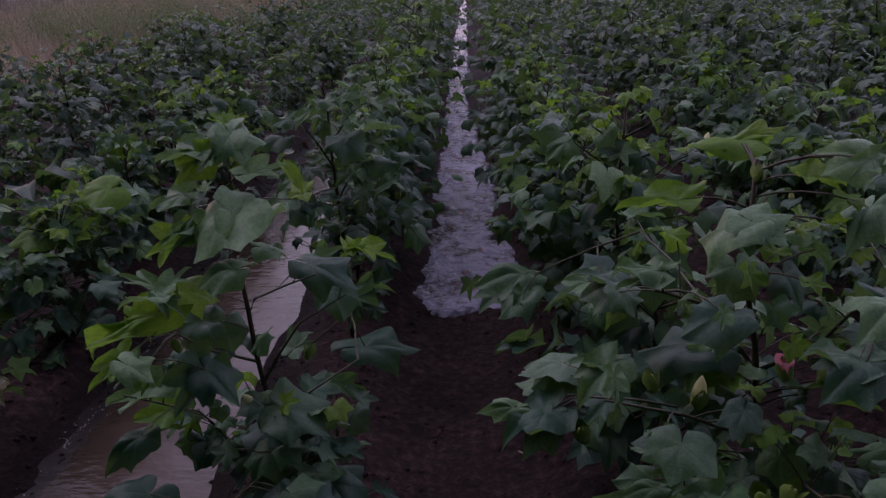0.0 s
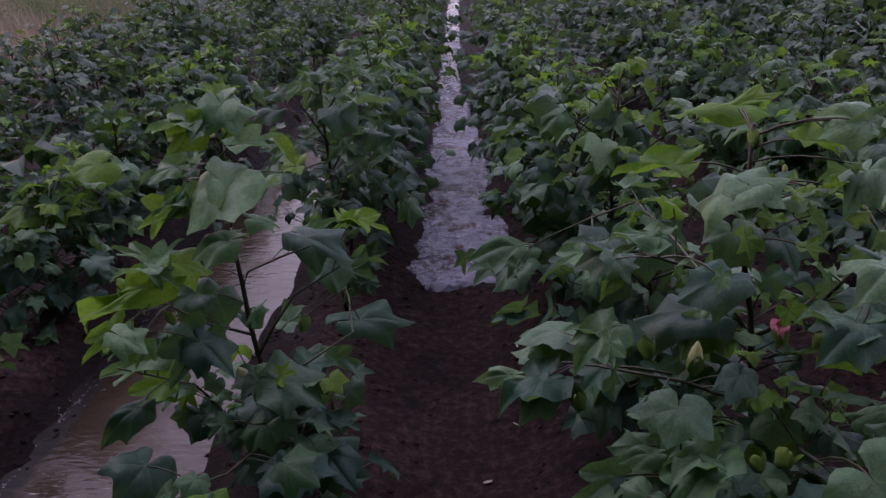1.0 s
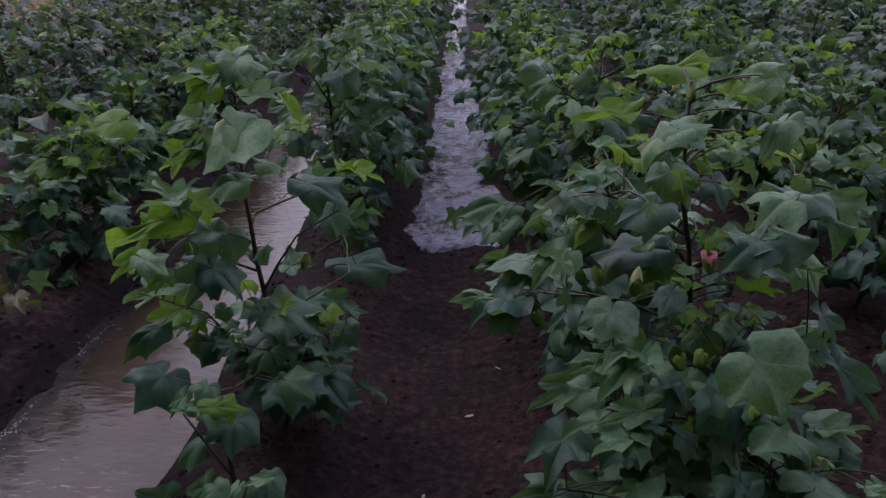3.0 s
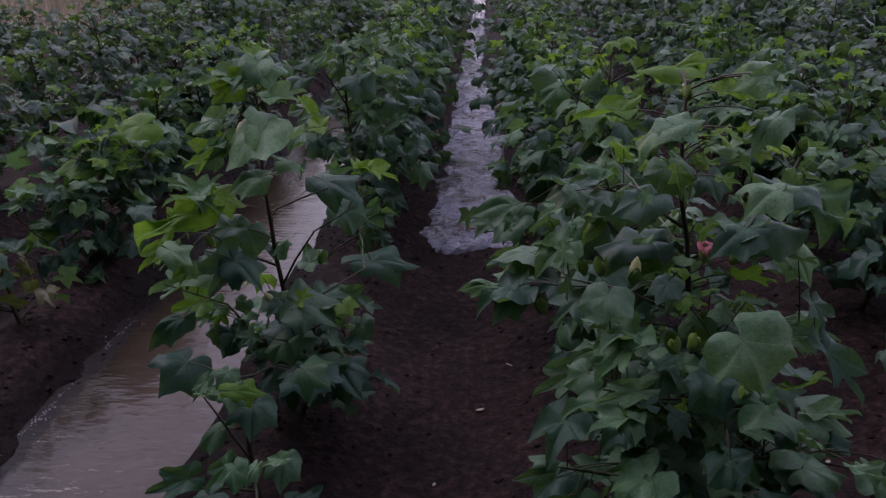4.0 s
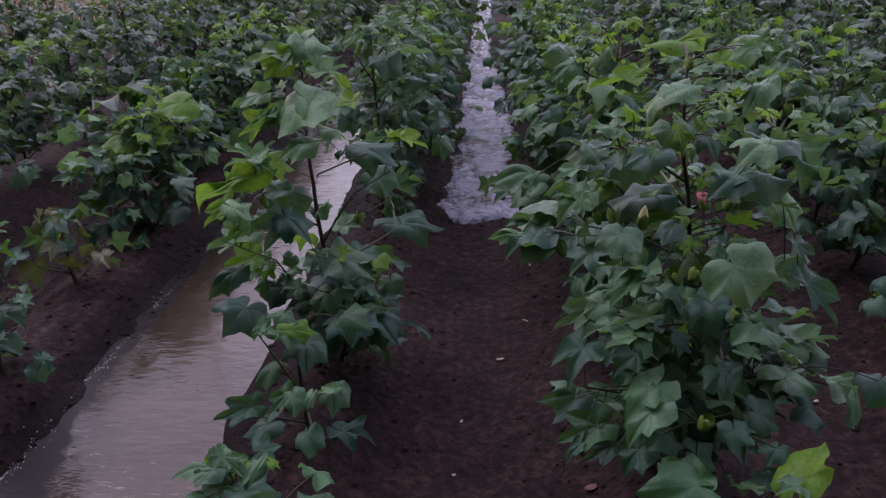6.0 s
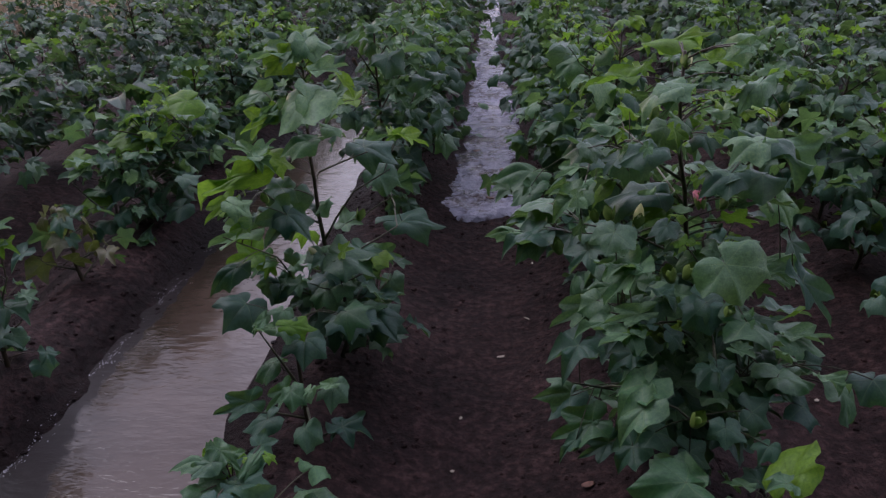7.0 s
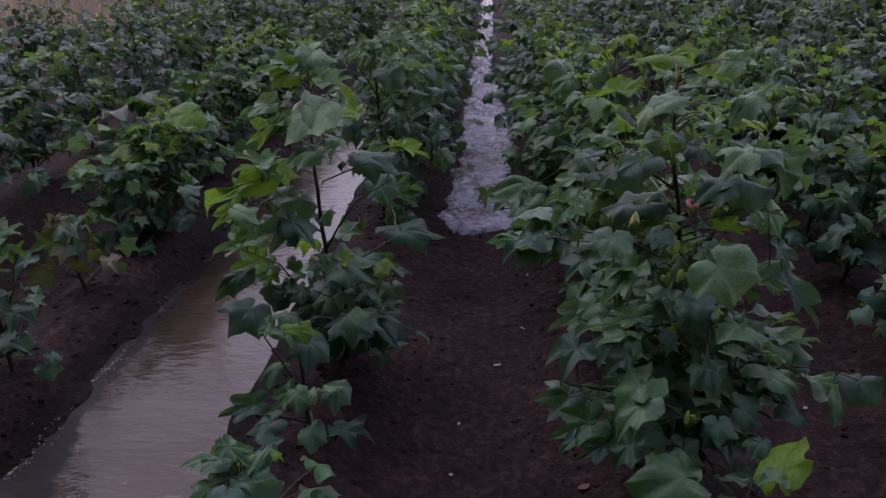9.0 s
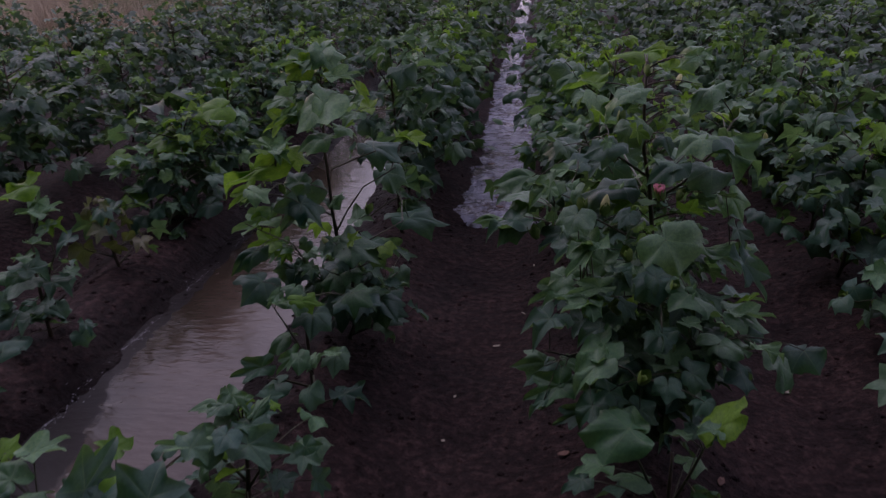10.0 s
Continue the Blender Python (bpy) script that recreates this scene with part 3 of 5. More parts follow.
def leaf_at(plan, x, y, z, az, drop, roll, size, young=0, form=None, limit=9.0, wide=None):
    """Hangs a leaf with its stalk end at (x, y, z) on the nearest suitable point of the stem or a branch."""
    tip, best = Vector((x, y, z)), None
    for who, way in enumerate([plan["trunk"]] + plan["branches"], -1):
        for a, b in zip(way[:-1], way[1:]):
            for k in range(6):
                p = a.lerp(b, k / 6)
                cost = (p - tip).length + 1.2 * max(0.0, p.z - tip.z + 0.02) + 0.8 * max(0.0, tip.y - p.y - 0.02)
                if best is None or cost < best[0]:
                    best = (cost, p, who)
    cost, root, who = best
    if cost > limit:
        return
    plan["stalks"].append((stalk(root, tip, 0.08 * (tip - root).length), who))
    plan["leaves"].append((tip, az, drop, roll, size, young) if form is None else (tip, az, drop, roll, size, young, form, wide))


def hang(plan, x, y, z, az, drop, roll, size, wide, tone, form):
    """A leaf of a given breadth, tone and form."""
    tip = Vector((x, y, z))
    near = min((p for way in [plan["trunk"]] + plan["branches"] for a, b in zip(way[:-1], way[1:]) for p in (a, a.lerp(b, 0.33), a.lerp(b, 0.67), b)), key=lambda p: (p - tip).length + 1.2 * max(0.0, p.z - z + 0.02) + 0.8 * max(0.0, y - p.y - 0.02))
    if (near - tip).length > 0.15:
        # a fruiting branch of its own carries it most of the way
        end = near.lerp(tip, 1 - 0.05 / (near - tip).length) - Vector((0, 0, 0.012))
        plan["branches"].append([near, near.lerp(end, 0.35) + Vector((0, 0, 0.006)), near.lerp(end, 0.7) + Vector((0.004, 0, 0.008)), end])
    leaf_at(plan, x, y, z, az, drop, roll, size, tone, form, wide=wide)


def fill(plan, source, shift, keep, limit=0.17, shrink=0.8):
    """Leaves of another plan, moved by shift, where keep() allows and a branch is near."""
    for p, az, drop, roll, size, young in source["leaves"]:
        p = p + Vector(shift)
        if keep(p):
            leaf_at(plan, *p, az, drop, roll, shrink * size, young, limit=limit)


def plant_near(plan, base, label, turn=0.0, light=0):
    """A plant whose stem, branches, leaves and fruits are parts of their own."""
    thing = tagged(new("cotton_plant"), label, "cotton plant", "cotton plants in rows")
    thing.matrix_basis = Matrix.Translation(base) @ pose(0, 0, 0, 0, 0, turn)
    part("stem", mesh_of("stem", *joined([tube(plan["trunk"], 0.0075, 0.003, 8)] + [tube(s, 0.0014, 0.0011, 5) for s, who in plan["stalks"] if who < 0]), [STEM]), thing)
    for k, path in enumerate(plan["branches"]):
        part("branch", mesh_of("branch", *joined([tube(path, 0.0024 if k >= plan.get("grown", 99) else 0.0034, 0.0016, 6)] + [tube(s, 0.0013, 0.0010, 5) for s, who in plan["stalks"] if who == k]), [TWIG]), thing)
    for k, (p, az, drop, roll, size, young, *form) in enumerate(plan["leaves"]):
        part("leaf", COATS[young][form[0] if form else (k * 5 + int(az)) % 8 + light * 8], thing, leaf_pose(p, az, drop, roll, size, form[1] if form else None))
    for k, (p, az, kind) in enumerate(plan["fruits"]):
        if light and k % 11 == 4:
            part("flower", WITHERED if k % 2 else CANDLE, thing, Matrix.Translation(p) @ pose(0, 0, 0, 0, 35, az), "dried brown flower" if k % 2 else "closed cream flower")
            continue
        part(kind, BOLL if kind == "boll" else SQUARE, thing, Matrix.Translation(p) @ pose(0, 0, 0, 0, 25, az))
    return thing


def crown_arrays(plan, blades, keep=1.0):
    verts, faces, uvs, slots, o = [], [], [], [], 0
    for k, (p, az, drop, roll, size, young) in enumerate(plan["leaves"]):
        if (k * 0.618) % 1 > keep:
            continue
        v, f, u = blades[k % len(blades)]
        m = np.array(leaf_pose(p, az, drop, roll, size))
        verts.append(v @ m[:3, :3].T + m[:3, 3])
        faces += [tuple(i + o for i in g) for g in f]
        slots += [int(young == 1)] * len(f)
        uvs.append(u)
        o += len(v)
    return np.concatenate(verts), faces, np.concatenate(uvs), slots


def plant_far(plan, label, blades):
    """A plant of three parts, for the rows further off."""
    thing = tagged(new("cotton_plant"), label, "cotton plant", "cotton plants in rows")
    tubes = [tube(plan["trunk"], 0.0075, 0.003, 5)] + [tube(b, 0.0034, 0.0018, 4) for b in plan["branches"]]
    part("stem", mesh_of("stem", *joined(tubes), [STEM]), thing)
    v, f, u, s = crown_arrays(plan, blades)
    part("crown", mesh_of("crown", v, f, [CROWN, CROWN_YOUNG], u, slots=s), thing)
    return thing


# ---- ground and water ----
build_ground()
build_water("water_left", "calm muddy irrigation water standing in a furrow", -1.2, -0.35, -4.0, 14, 0.04, -99, CALM, 0.0008)
build_water("water_middle", "rushing irrigation water advancing along a furrow", -0.28, 0.30, 2.1, 24, 0.014, 2.44, RUSH, 0.009, ((2.2, 3.0, 4.1, 6.0, 24.0), (-0.21, -0.20, -0.19, -0.19, -0.19), (0.25, 0.25, 0.17, 0.05, 0.03)))
build_water("water_right", "muddy irrigation water in a distant furrow", 0.62, 1.08, 6.6, 16, 0.022, 7.0, CALM, 0.004)

# ---- plants of the rows beside the walk ----
LABEL = "green cotton plant with broad lobed leaves on a ridge"
near_rows = {
    -1: [(1.26, 0.38, 0.26, 0.068), (2.45, 0.80, 0.28), (2.85, 0.76, 0.32), (3.2, 0.75, 0.40), (3.6, 0.78, 0.42), (3.95, 0.75, 0.42), (4.25, 0.75, 0.42)],
    0: [(1.42, 0.64, 0.34), (1.88, 0.86, 0.42), (2.3, 0.68, 0.40), (2.7, 0.72, 0.42), (3.15, 0.72, 0.42), (3.6, 0.74, 0.42), (4.05, 0.74, 0.42)],
    -2: [(0.74, 0.40, 0.24), (2.40, 0.50, 0.30), (2.78, 0.54, 0.34), (3.2, 0.60, 0.35), (3.6, 0.60, 0.35), (4.0, 0.60, 0.35)],
    1: [(0.9, 0.45, 0.3), (1.42, 0.46, 0.36), (1.85, 0.62, 0.42), (2.3, 0.68, 0.44), (2.7, 0.72, 0.44), (3.1, 0.70, 0.44), (3.5, 0.70, 0.44), (3.95, 0.72, 0.44)],
}
seed = 100
for row, plants in near_rows.items():
    x = MID + (row + 0.5) * PITCH
    for y, height, spread, *leaf in plants:
        seed += 1
        rng = random.Random(seed)
        px = x + rng.uniform(-0.025, 0.025) + (-0.07 if row == 0 and y > 2 else (0.05 if y < 3 else 0.02) if row == -1 else -0.05 if row == -2 else 0)
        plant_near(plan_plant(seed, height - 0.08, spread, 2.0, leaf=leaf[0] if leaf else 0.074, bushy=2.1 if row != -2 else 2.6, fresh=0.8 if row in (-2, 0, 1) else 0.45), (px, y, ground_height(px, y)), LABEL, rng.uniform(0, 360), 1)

# a small wilting plant on the bank of the still water
wilting = plan_plant(571, 0.23, 0.11, 2.0, leaf=0.058, bushy=1.6)
wilting["leaves"] = [(p, az, drop + 25, roll, size, 3 if k % 3 else 0) for k, (p, az, drop, roll, size, young) in enumerate(wilting["leaves"])]
plant_near(wilting, (-1.23, 1.57, ground_height(-1.23, 1.57)), "small wilting cotton plant with browned leaves on the bank", 40, 1)

# two plants on the far bank of the still water, with bare soil between them
bank = given_plan([(-1.218, 1.87, 0.07), (-1.235, 1.89, 0.17), (-1.27, 1.93, 0.27), (-1.255, 2.02, 0.36), (-1.25, 2.10, 0.42)],
                  [[(-1.24, 1.90, 0.20), (-1.32, 1.88, 0.28), (-1.38, 1.88, 0.35)], [(-1.25, 1.92, 0.24), (-1.17, 2.02, 0.30), (-1.12, 2.12, 0.33)], [(-1.23, 1.885, 0.15), (-1.31, 1.86, 0.19), (-1.37, 1.84, 0.24)], [(-1.25, 2.04, 0.37), (-1.20, 2.18, 0.42), (-1.17, 2.27, 0.45)]])
fill(bank, plan_plant(577, 0.44, 0.26, 1.9, leaf=0.062, bushy=2.2, fresh=0.7), (-1.23, 2.0, 0.06), lambda p: p.z < 0.40, 0.14)
hang(bank, -1.236, 2.150, 0.423, 176, -2, -59, 0.137, 0.76, 1, 1)
hang(bank, -1.201, 2.250, 0.394, 71, -21, 51, 0.115, 0.63, 1, 3)
hang(bank, -1.283, 2.300, 0.481, -91, 13, -41, 0.087, 0.67, 2, 1)
hang(bank, -1.333, 2.350, 0.455, 175, 8, -28, 0.103, 0.42, 2, 3)
hang(bank, -1.312, 2.000, 0.421, 167, -11, -9, 0.095, 0.42, 2, 3)
hang(bank, -1.364, 1.920, 0.421, -100, 5, -8, 0.060, 0.84, 1, 0)
hang(bank, -1.325, 1.870, 0.386, -105, 9, 1, 0.075, 0.46, 2, 3)
hang(bank, -1.313, 1.950, 0.293, 178, 5, -40, 0.096, 0.50, 2, 7)
hang(bank, -1.348, 1.950, 0.241, -102, 7, -22, 0.085, 0.67, 1, 1)
hang(bank, -1.381, 1.840, 0.238, 177, 7, 6, 0.081, 0.42, 2, 3)
hang(bank, -1.224, 2.020, 0.303, 57, 13, 14, 0.068, 0.46, 2, 3)
hang(bank, -1.152, 1.860, 0.146, 53, 7, 3, 0.058, 0.67, 4, 1)
hang(bank, -1.156, 1.860, 0.146, -107, 20, -9, 0.044, 0.67, 4, 0)
hang(bank, -1.216, 1.880, 0.153, 178, 7, 0, 0.066, 0.42, 2, 3)
hang(bank, -1.130, 2.050, 0.194, -74, 19, 2, 0.069, 0.59, 0, 1)
hang(bank, -1.276, 2.000, 0.372, -108, 6, -11, 0.076, 0.76, 4, 1)
hang(bank, -1.267, 2.050, 0.347, -19, 10, 2, 0.074, 0.76, 0, 6)
hang(bank, -1.282, 1.900, 0.199, -109, 2, -6, 0.072, 0.76, 0, 6)
hang(bank, -1.242, 2.000, 0.202, -18, -1, 15, 0.085, 0.67, 4, 1)
hang(bank, -1.258, 2.120, 0.368, -27, 14, 2, 0.074, 0.42, 2, 3)
hang(bank, -1.281, 1.980, 0.362, -80, 23, -34, 0.081, 0.59, 2, 1)
hang(bank, -1.246, 2.050, 0.419, -109, 1, -13, 0.064, 0.67, 1, 1)
hang(bank, -1.221, 2.200, 0.439, -36, 18, 5, 0.078, 0.59, 1, 3)
hang(bank, -1.315, 1.950, 0.400, -101, 4, -14, 0.067, 0.67, 4, 1)
hang(bank, -1.182, 2.150, 0.390, -26, 4, 1, 0.078, 0.59, 4, 1)
hang(bank, -1.335, 2.200, 0.429, -117, -1, -32, 0.052, 0.50, 2, 3)
hang(bank, -1.242, 1.950, 0.311, -91, 28, -20, 0.074, 0.84, 0, 0)
plant_near(bank, (0, 0, 0), "low cotton plant with yellow-green upper leaves on the bank", 0, 0)
corner = given_plan([(-1.17, 1.10, 0.07), (-1.165, 1.09, 0.2), (-1.15, 1.07, 0.34), (-1.13, 1.06, 0.46)],
                    [[(-1.16, 1.09, 0.25), (-1.10, 1.06, 0.36), (-1.06, 1.04, 0.42)], [(-1.165, 1.095, 0.18), (-1.12, 1.07, 0.25), (-1.07, 1.06, 0.29)]])
fill(corner, plan_plant(578, 0.40, 0.22, 1.7, leaf=0.062, bushy=1.8, fresh=0.1), (-1.18, 1.09, 0.06), lambda p: p.z < 0.36, 0.14)
hang(corner, -1.093, 1.060, 0.525, 74, -6, 30, 0.084, 0.35, 2, 3)
hang(corner, -1.111, 1.080, 0.517, 110, -50, -12, 0.082, 0.35, 2, 3)
hang(corner, -1.086, 1.050, 0.526, 173, -2, -21, 0.091, 0.38, 2, 3)
hang(corner, -1.138, 1.100, 0.581, -176, 12, -29, 0.097, 0.67, 1, 1)
hang(corner, -1.058, 1.040, 0.500, -17, 1, 23, 0.054, 0.59, 1, 1)
hang(corner, -1.055, 1.030, 0.498, -97, 19, 7, 0.049, 0.59, 4, 3)
hang(corner, -1.102, 1.020, 0.453, 72, 17, 7, 0.063, 0.38, 2, 3)
hang(corner, -1.126, 1.020, 0.414, -178, -3, -6, 0.046, 0.67, 2, 1)
hang(corner, -1.135, 1.020, 0.378, 71, 3, 28, 0.096, 0.59, 0, 1)
hang(corner, -1.156, 1.020, 0.341, -89, 5, 3, 0.077, 0.84, 0, 0)
hang(corner, -1.129, 1.050, 0.260, -18, 6, 1, 0.077, 0.76, 0, 6)
hang(corner, -1.155, 1.030, 0.235, -88, -5, 8, 0.079, 0.84, 0, 1)
hang(corner, -1.044, 1.080, 0.190, -42, 16, -1, 0.048, 0.59, 0, 1)
hang(corner, -1.230, 1.040, 0.225, -175, 5, -4, 0.084, 0.84, 0, 4)
hang(corner, -1.096, 1.060, 0.325, -23, 3, 7, 0.073, 0.76, 0, 1)
plant_near(corner, (0, 0, 0), "cotton plant with narrow pale top leaves on the bank", 0, 0)

# the plant behind the tall one, its dark crown clear of the still water
behind = given_plan([(-0.335, 2.12, 0.07), (-0.34, 2.08, 0.25), (-0.33, 2.05, 0.42), (-0.335, 2.02, 0.60), (-0.34, 2.0, 0.74), (-0.335, 1.98, 0.84)],
                    [[(-0.335, 2.05, 0.45), (-0.28, 2.05, 0.54), (-0.22, 2.05, 0.60)], [(-0.335, 2.03, 0.56), (-0.28, 2.04, 0.66), (-0.23, 2.06, 0.72)], [(-0.335, 2.01, 0.66), (-0.38, 2.0, 0.74), (-0.42, 1.99, 0.80)], [(-0.34, 2.0, 0.72), (-0.29, 2.01, 0.80), (-0.25, 2.03, 0.83)]])
fill(behind, plan_plant(579, 0.78, 0.26, 1.9, leaf=0.064, bushy=2.2, fresh=0.2), (-0.33, 2.05, 0.06), lambda p: p.x > -0.335 - 0.5 * max(0.0, p.z - 0.68), 0.13)
hang(behind, -0.335, 1.980, 0.844, 165, -9, -14, 0.079, 0.50, 4, 1)
hang(behind, -0.381, 1.980, 0.819, -119, 22, 1, 0.079, 0.42, 2, 3)
hang(behind, -0.293, 2.000, 0.847, 30, -3, 28, 0.080, 0.46, 4, 1)
hang(behind, -0.222, 2.050, 0.827, -25, 5, 22, 0.072, 0.50, 4, 3)
hang(behind, -0.300, 1.950, 0.792, 31, 1, 22, 0.052, 0.59, 4, 1)
hang(behind, -0.282, 1.900, 0.765, -94, 37, -10, 0.078, 0.84, 0, 6)
hang(behind, -0.289, 1.920, 0.760, 169, 4, -2, 0.071, 0.76, 0, 4)
hang(behind, -0.250, 2.050, 0.750, 28, -4, -8, 0.119, 0.34, 2, 3)
hang(behind, -0.238, 2.050, 0.718, 25, 3, 31, 0.069, 0.55, 4, 1)
hang(behind, -0.157, 2.100, 0.669, 27, -6, 25, 0.062, 0.67, 0, 6)
hang(behind, -0.274, 1.950, 0.660, -141, 13, -28, 0.069, 0.59, 4, 1)
hang(behind, -0.269, 1.950, 0.642, -46, 31, -9, 0.077, 0.50, 4, 3)
hang(behind, -0.183, 2.000, 0.624, -127, 24, -21, 0.084, 0.38, 4, 7)
hang(behind, -0.331, 1.980, 0.507, 168, 0, -18, 0.086, 0.42, 4, 1)
hang(behind, -0.134, 2.050, 0.530, -101, 28, 0, 0.075, 0.76, 0, 1)
hang(behind, -0.122, 2.050, 0.453, -76, 42, -5, 0.072, 0.67, 4, 0)
hang(behind, -0.272, 2.000, 0.534, -40, 3, -8, 0.081, 0.76, 0, 6)
hang(behind, -0.298, 2.000, 0.582, 175, 18, -7, 0.072, 0.67, 0, 1)
hang(behind, -0.197, 2.000, 0.516, -43, 27, 31, 0.067, 0.76, 0, 4)
hang(behind, -0.198, 2.050, 0.664, -142, 16, -29, 0.063, 0.76, 0, 6)
hang(behind, -0.474, 2.050, 0.644, 172, 0, -43, 0.080, 0.59, 0, 1)
hang(behind, -0.425, 1.920, 0.655, -135, 21, -14, 0.075, 0.59, 4, 1)
hang(behind, -0.410, 1.920, 0.601, -53, 17, 11, 0.081, 0.67, 0, 6)
hang(behind, -0.455, 1.950, 0.574, -138, 17, -17, 0.063, 0.50, 1, 3)
hang(behind, -0.393, 1.950, 0.667, -31, 10, 14, 0.059, 0.67, 0, 1)
hang(behind, -0.471, 2.000, 0.750, -137, 3, -9, 0.068, 0.67, 0, 6)
hang(behind, -0.460, 2.050, 0.785, 172, 8, -34, 0.065, 0.67, 0, 1)
hang(behind, -0.417, 1.750, 0.643, -116, 14, -12, 0.076, 0.67, 4, 1)
hang(behind, -0.402, 1.900, 0.591, -113, 14, -20, 0.077, 0.76, 0, 6)
hang(behind, -0.375, 1.900, 0.579, -101, 25, -9, 0.065, 0.59, 4, 1)
shrouded = plant_near(behind, (0, 0, 0), "dark-leaved cotton plant bearing two dried flowers", 0, 0)
for where, tilt, az in (((-0.39, 1.96, 0.725), 40, 160), ((-0.19, 1.98, 0.50), 50, 320)):
    part("flower", WITHERED, shrouded, Matrix.Translation(where) @ pose(0, 0, 0, 0, tilt, az), "dried brown flower")

# the tall open plant beside the still water
tall = given_plan([(-0.405, 1.44, 0.02), (-0.385, 1.38, 0.185), (-0.377, 1.35, 0.283), (-0.383, 1.33, 0.375), (-0.391, 1.32, 0.467), (-0.393, 1.31, 0.57), (-0.399, 1.31, 0.642), (-0.4, 1.32, 0.752), (-0.401, 1.33, 0.88)],
                  [[(-0.40, 1.40, 0.12), (-0.448, 1.30, 0.247), (-0.464, 1.25, 0.347), (-0.48, 1.22, 0.40), (-0.577, 1.14, 0.486)],
                   [(-0.392, 1.31, 0.56), (-0.378, 1.31, 0.592), (-0.31, 1.30, 0.625), (-0.25, 1.28, 0.654)],
                   [(-0.388, 1.33, 0.391), (-0.341, 1.30, 0.476), (-0.294, 1.30, 0.545), (-0.20, 1.30, 0.605)],
                   [(-0.395, 1.39, 0.17), (-0.37, 1.22, 0.26), (-0.38, 1.05, 0.33), (-0.41, 0.97, 0.37)],
                   [(-0.38, 1.34, 0.31), (-0.30, 1.33, 0.37), (-0.20, 1.38, 0.42)],
                   [(-0.39, 1.32, 0.45), (-0.45, 1.24, 0.52), (-0.50, 1.15, 0.62)]])
fill(tall, plan_plant(544, 0.82, 0.22, 2.0, leaf=0.048, bushy=2.0, fresh=0.6), (-0.40, 1.32, 0.06), lambda p: not (p.x > -0.44 and 0.30 < p.z < 0.68), 0.10)
fill(tall, plan_plant(543, 0.70, 0.26, 1.2, leaf=0.07, fresh=0.0), (-0.39, 1.36, 0.08), lambda p: p.z < 0.30 and p.y > 1.2 or p.y > 1.40 and p.x > -0.36 and p.z < 0.42)
hang(tall, -0.398, 1.340, 0.919, 148, -24, -7, 0.051, 0.67, 1, 3)
hang(tall, -0.395, 1.340, 0.919, 51, -17, 7, 0.047, 0.59, 1, 3)
hang(tall, -0.401, 1.360, 0.916, 93, -47, 17, 0.041, 0.50, 1, 3)
hang(tall, -0.388, 1.310, 0.911, 176, 22, -29, 0.077, 0.84, 2, 0)
hang(tall, -0.382, 1.300, 0.910, -48, 34, 1, 0.076, 0.76, 2, 0)
hang(tall, -0.417, 1.330, 0.853, 175, 27, -15, 0.048, 0.76, 1, 7)
hang(tall, -0.389, 1.330, 0.849, -66, 40, 13, 0.033, 0.50, 1, 5)
hang(tall, -0.432, 1.280, 0.873, 175, 11, -61, 0.074, 0.71, 1, 1)
hang(tall, -0.440, 1.290, 0.884, 172, 8, -26, 0.097, 0.50, 2, 3)
hang(tall, -0.441, 1.310, 0.885, 162, -13, -36, 0.058, 0.50, 1, 3)
hang(tall, -0.411, 1.270, 0.880, -117, 33, -8, 0.044, 0.59, 2, 3)
hang(tall, -0.373, 1.220, 0.794, -131, 32, -8, 0.111, 0.90, 2, 0)
hang(tall, -0.365, 1.200, 0.801, 37, 43, 49, 0.072, 0.99, 2, 0)
hang(tall, -0.558, 1.500, 0.744, 179, 18, -50, 0.106, 0.46, 2, 7)
hang(tall, -0.455, 1.220, 0.762, 179, 25, -27, 0.064, 0.42, 2, 3)
hang(tall, -0.443, 1.240, 0.762, -124, 27, -47, 0.067, 0.42, 2, 3)
hang(tall, -0.471, 1.230, 0.741, 179, 23, -38, 0.081, 0.59, 1, 5)
hang(tall, -0.345, 1.260, 0.851, 40, -5, 40, 0.083, 0.35, 2, 3)
hang(tall, -0.378, 1.800, 0.652, 171, 11, -29, 0.078, 0.67, 1, 3)
hang(tall, -0.387, 1.700, 0.734, -41, 36, 8, 0.068, 0.34, 1, 5)
hang(tall, -0.460, 1.090, 0.699, 179, 7, -8, 0.084, 0.42, 2, 7)
hang(tall, -0.464, 1.120, 0.697, 56, -25, 19, 0.064, 0.35, 2, 3)
hang(tall, -0.452, 1.080, 0.697, -29, 15, 28, 0.052, 0.42, 2, 1)
hang(tall, -0.491, 1.140, 0.696, 164, -12, -31, 0.075, 0.30, 2, 3)
hang(tall, -0.359, 1.160, 0.715, -179, 5, -21, 0.087, 0.63, 2, 4)
hang(tall, -0.367, 1.200, 0.705, 42, -38, 14, 0.037, 0.59, 2, 4)
hang(tall, -0.451, 1.170, 0.671, 34, 23, 29, 0.071, 0.71, 1, 0)
hang(tall, -0.500, 1.140, 0.643, -172, 20, -42, 0.175, 0.25, 1, 1)
hang(tall, -0.543, 1.160, 0.622, 38, 37, 33, 0.062, 0.67, 1, 3)
hang(tall, -0.525, 1.060, 0.603, -121, 19, -26, 0.074, 0.42, 1, 3)
hang(tall, -0.497, 1.020, 0.616, -21, 17, 18, 0.055, 0.67, 2, 0)
hang(tall, -0.495, 1.030, 0.605, -175, 29, -35, 0.058, 0.59, 4, 3)
hang(tall, -0.469, 1.280, 0.560, 178, -3, -43, 0.076, 0.67, 0, 2)
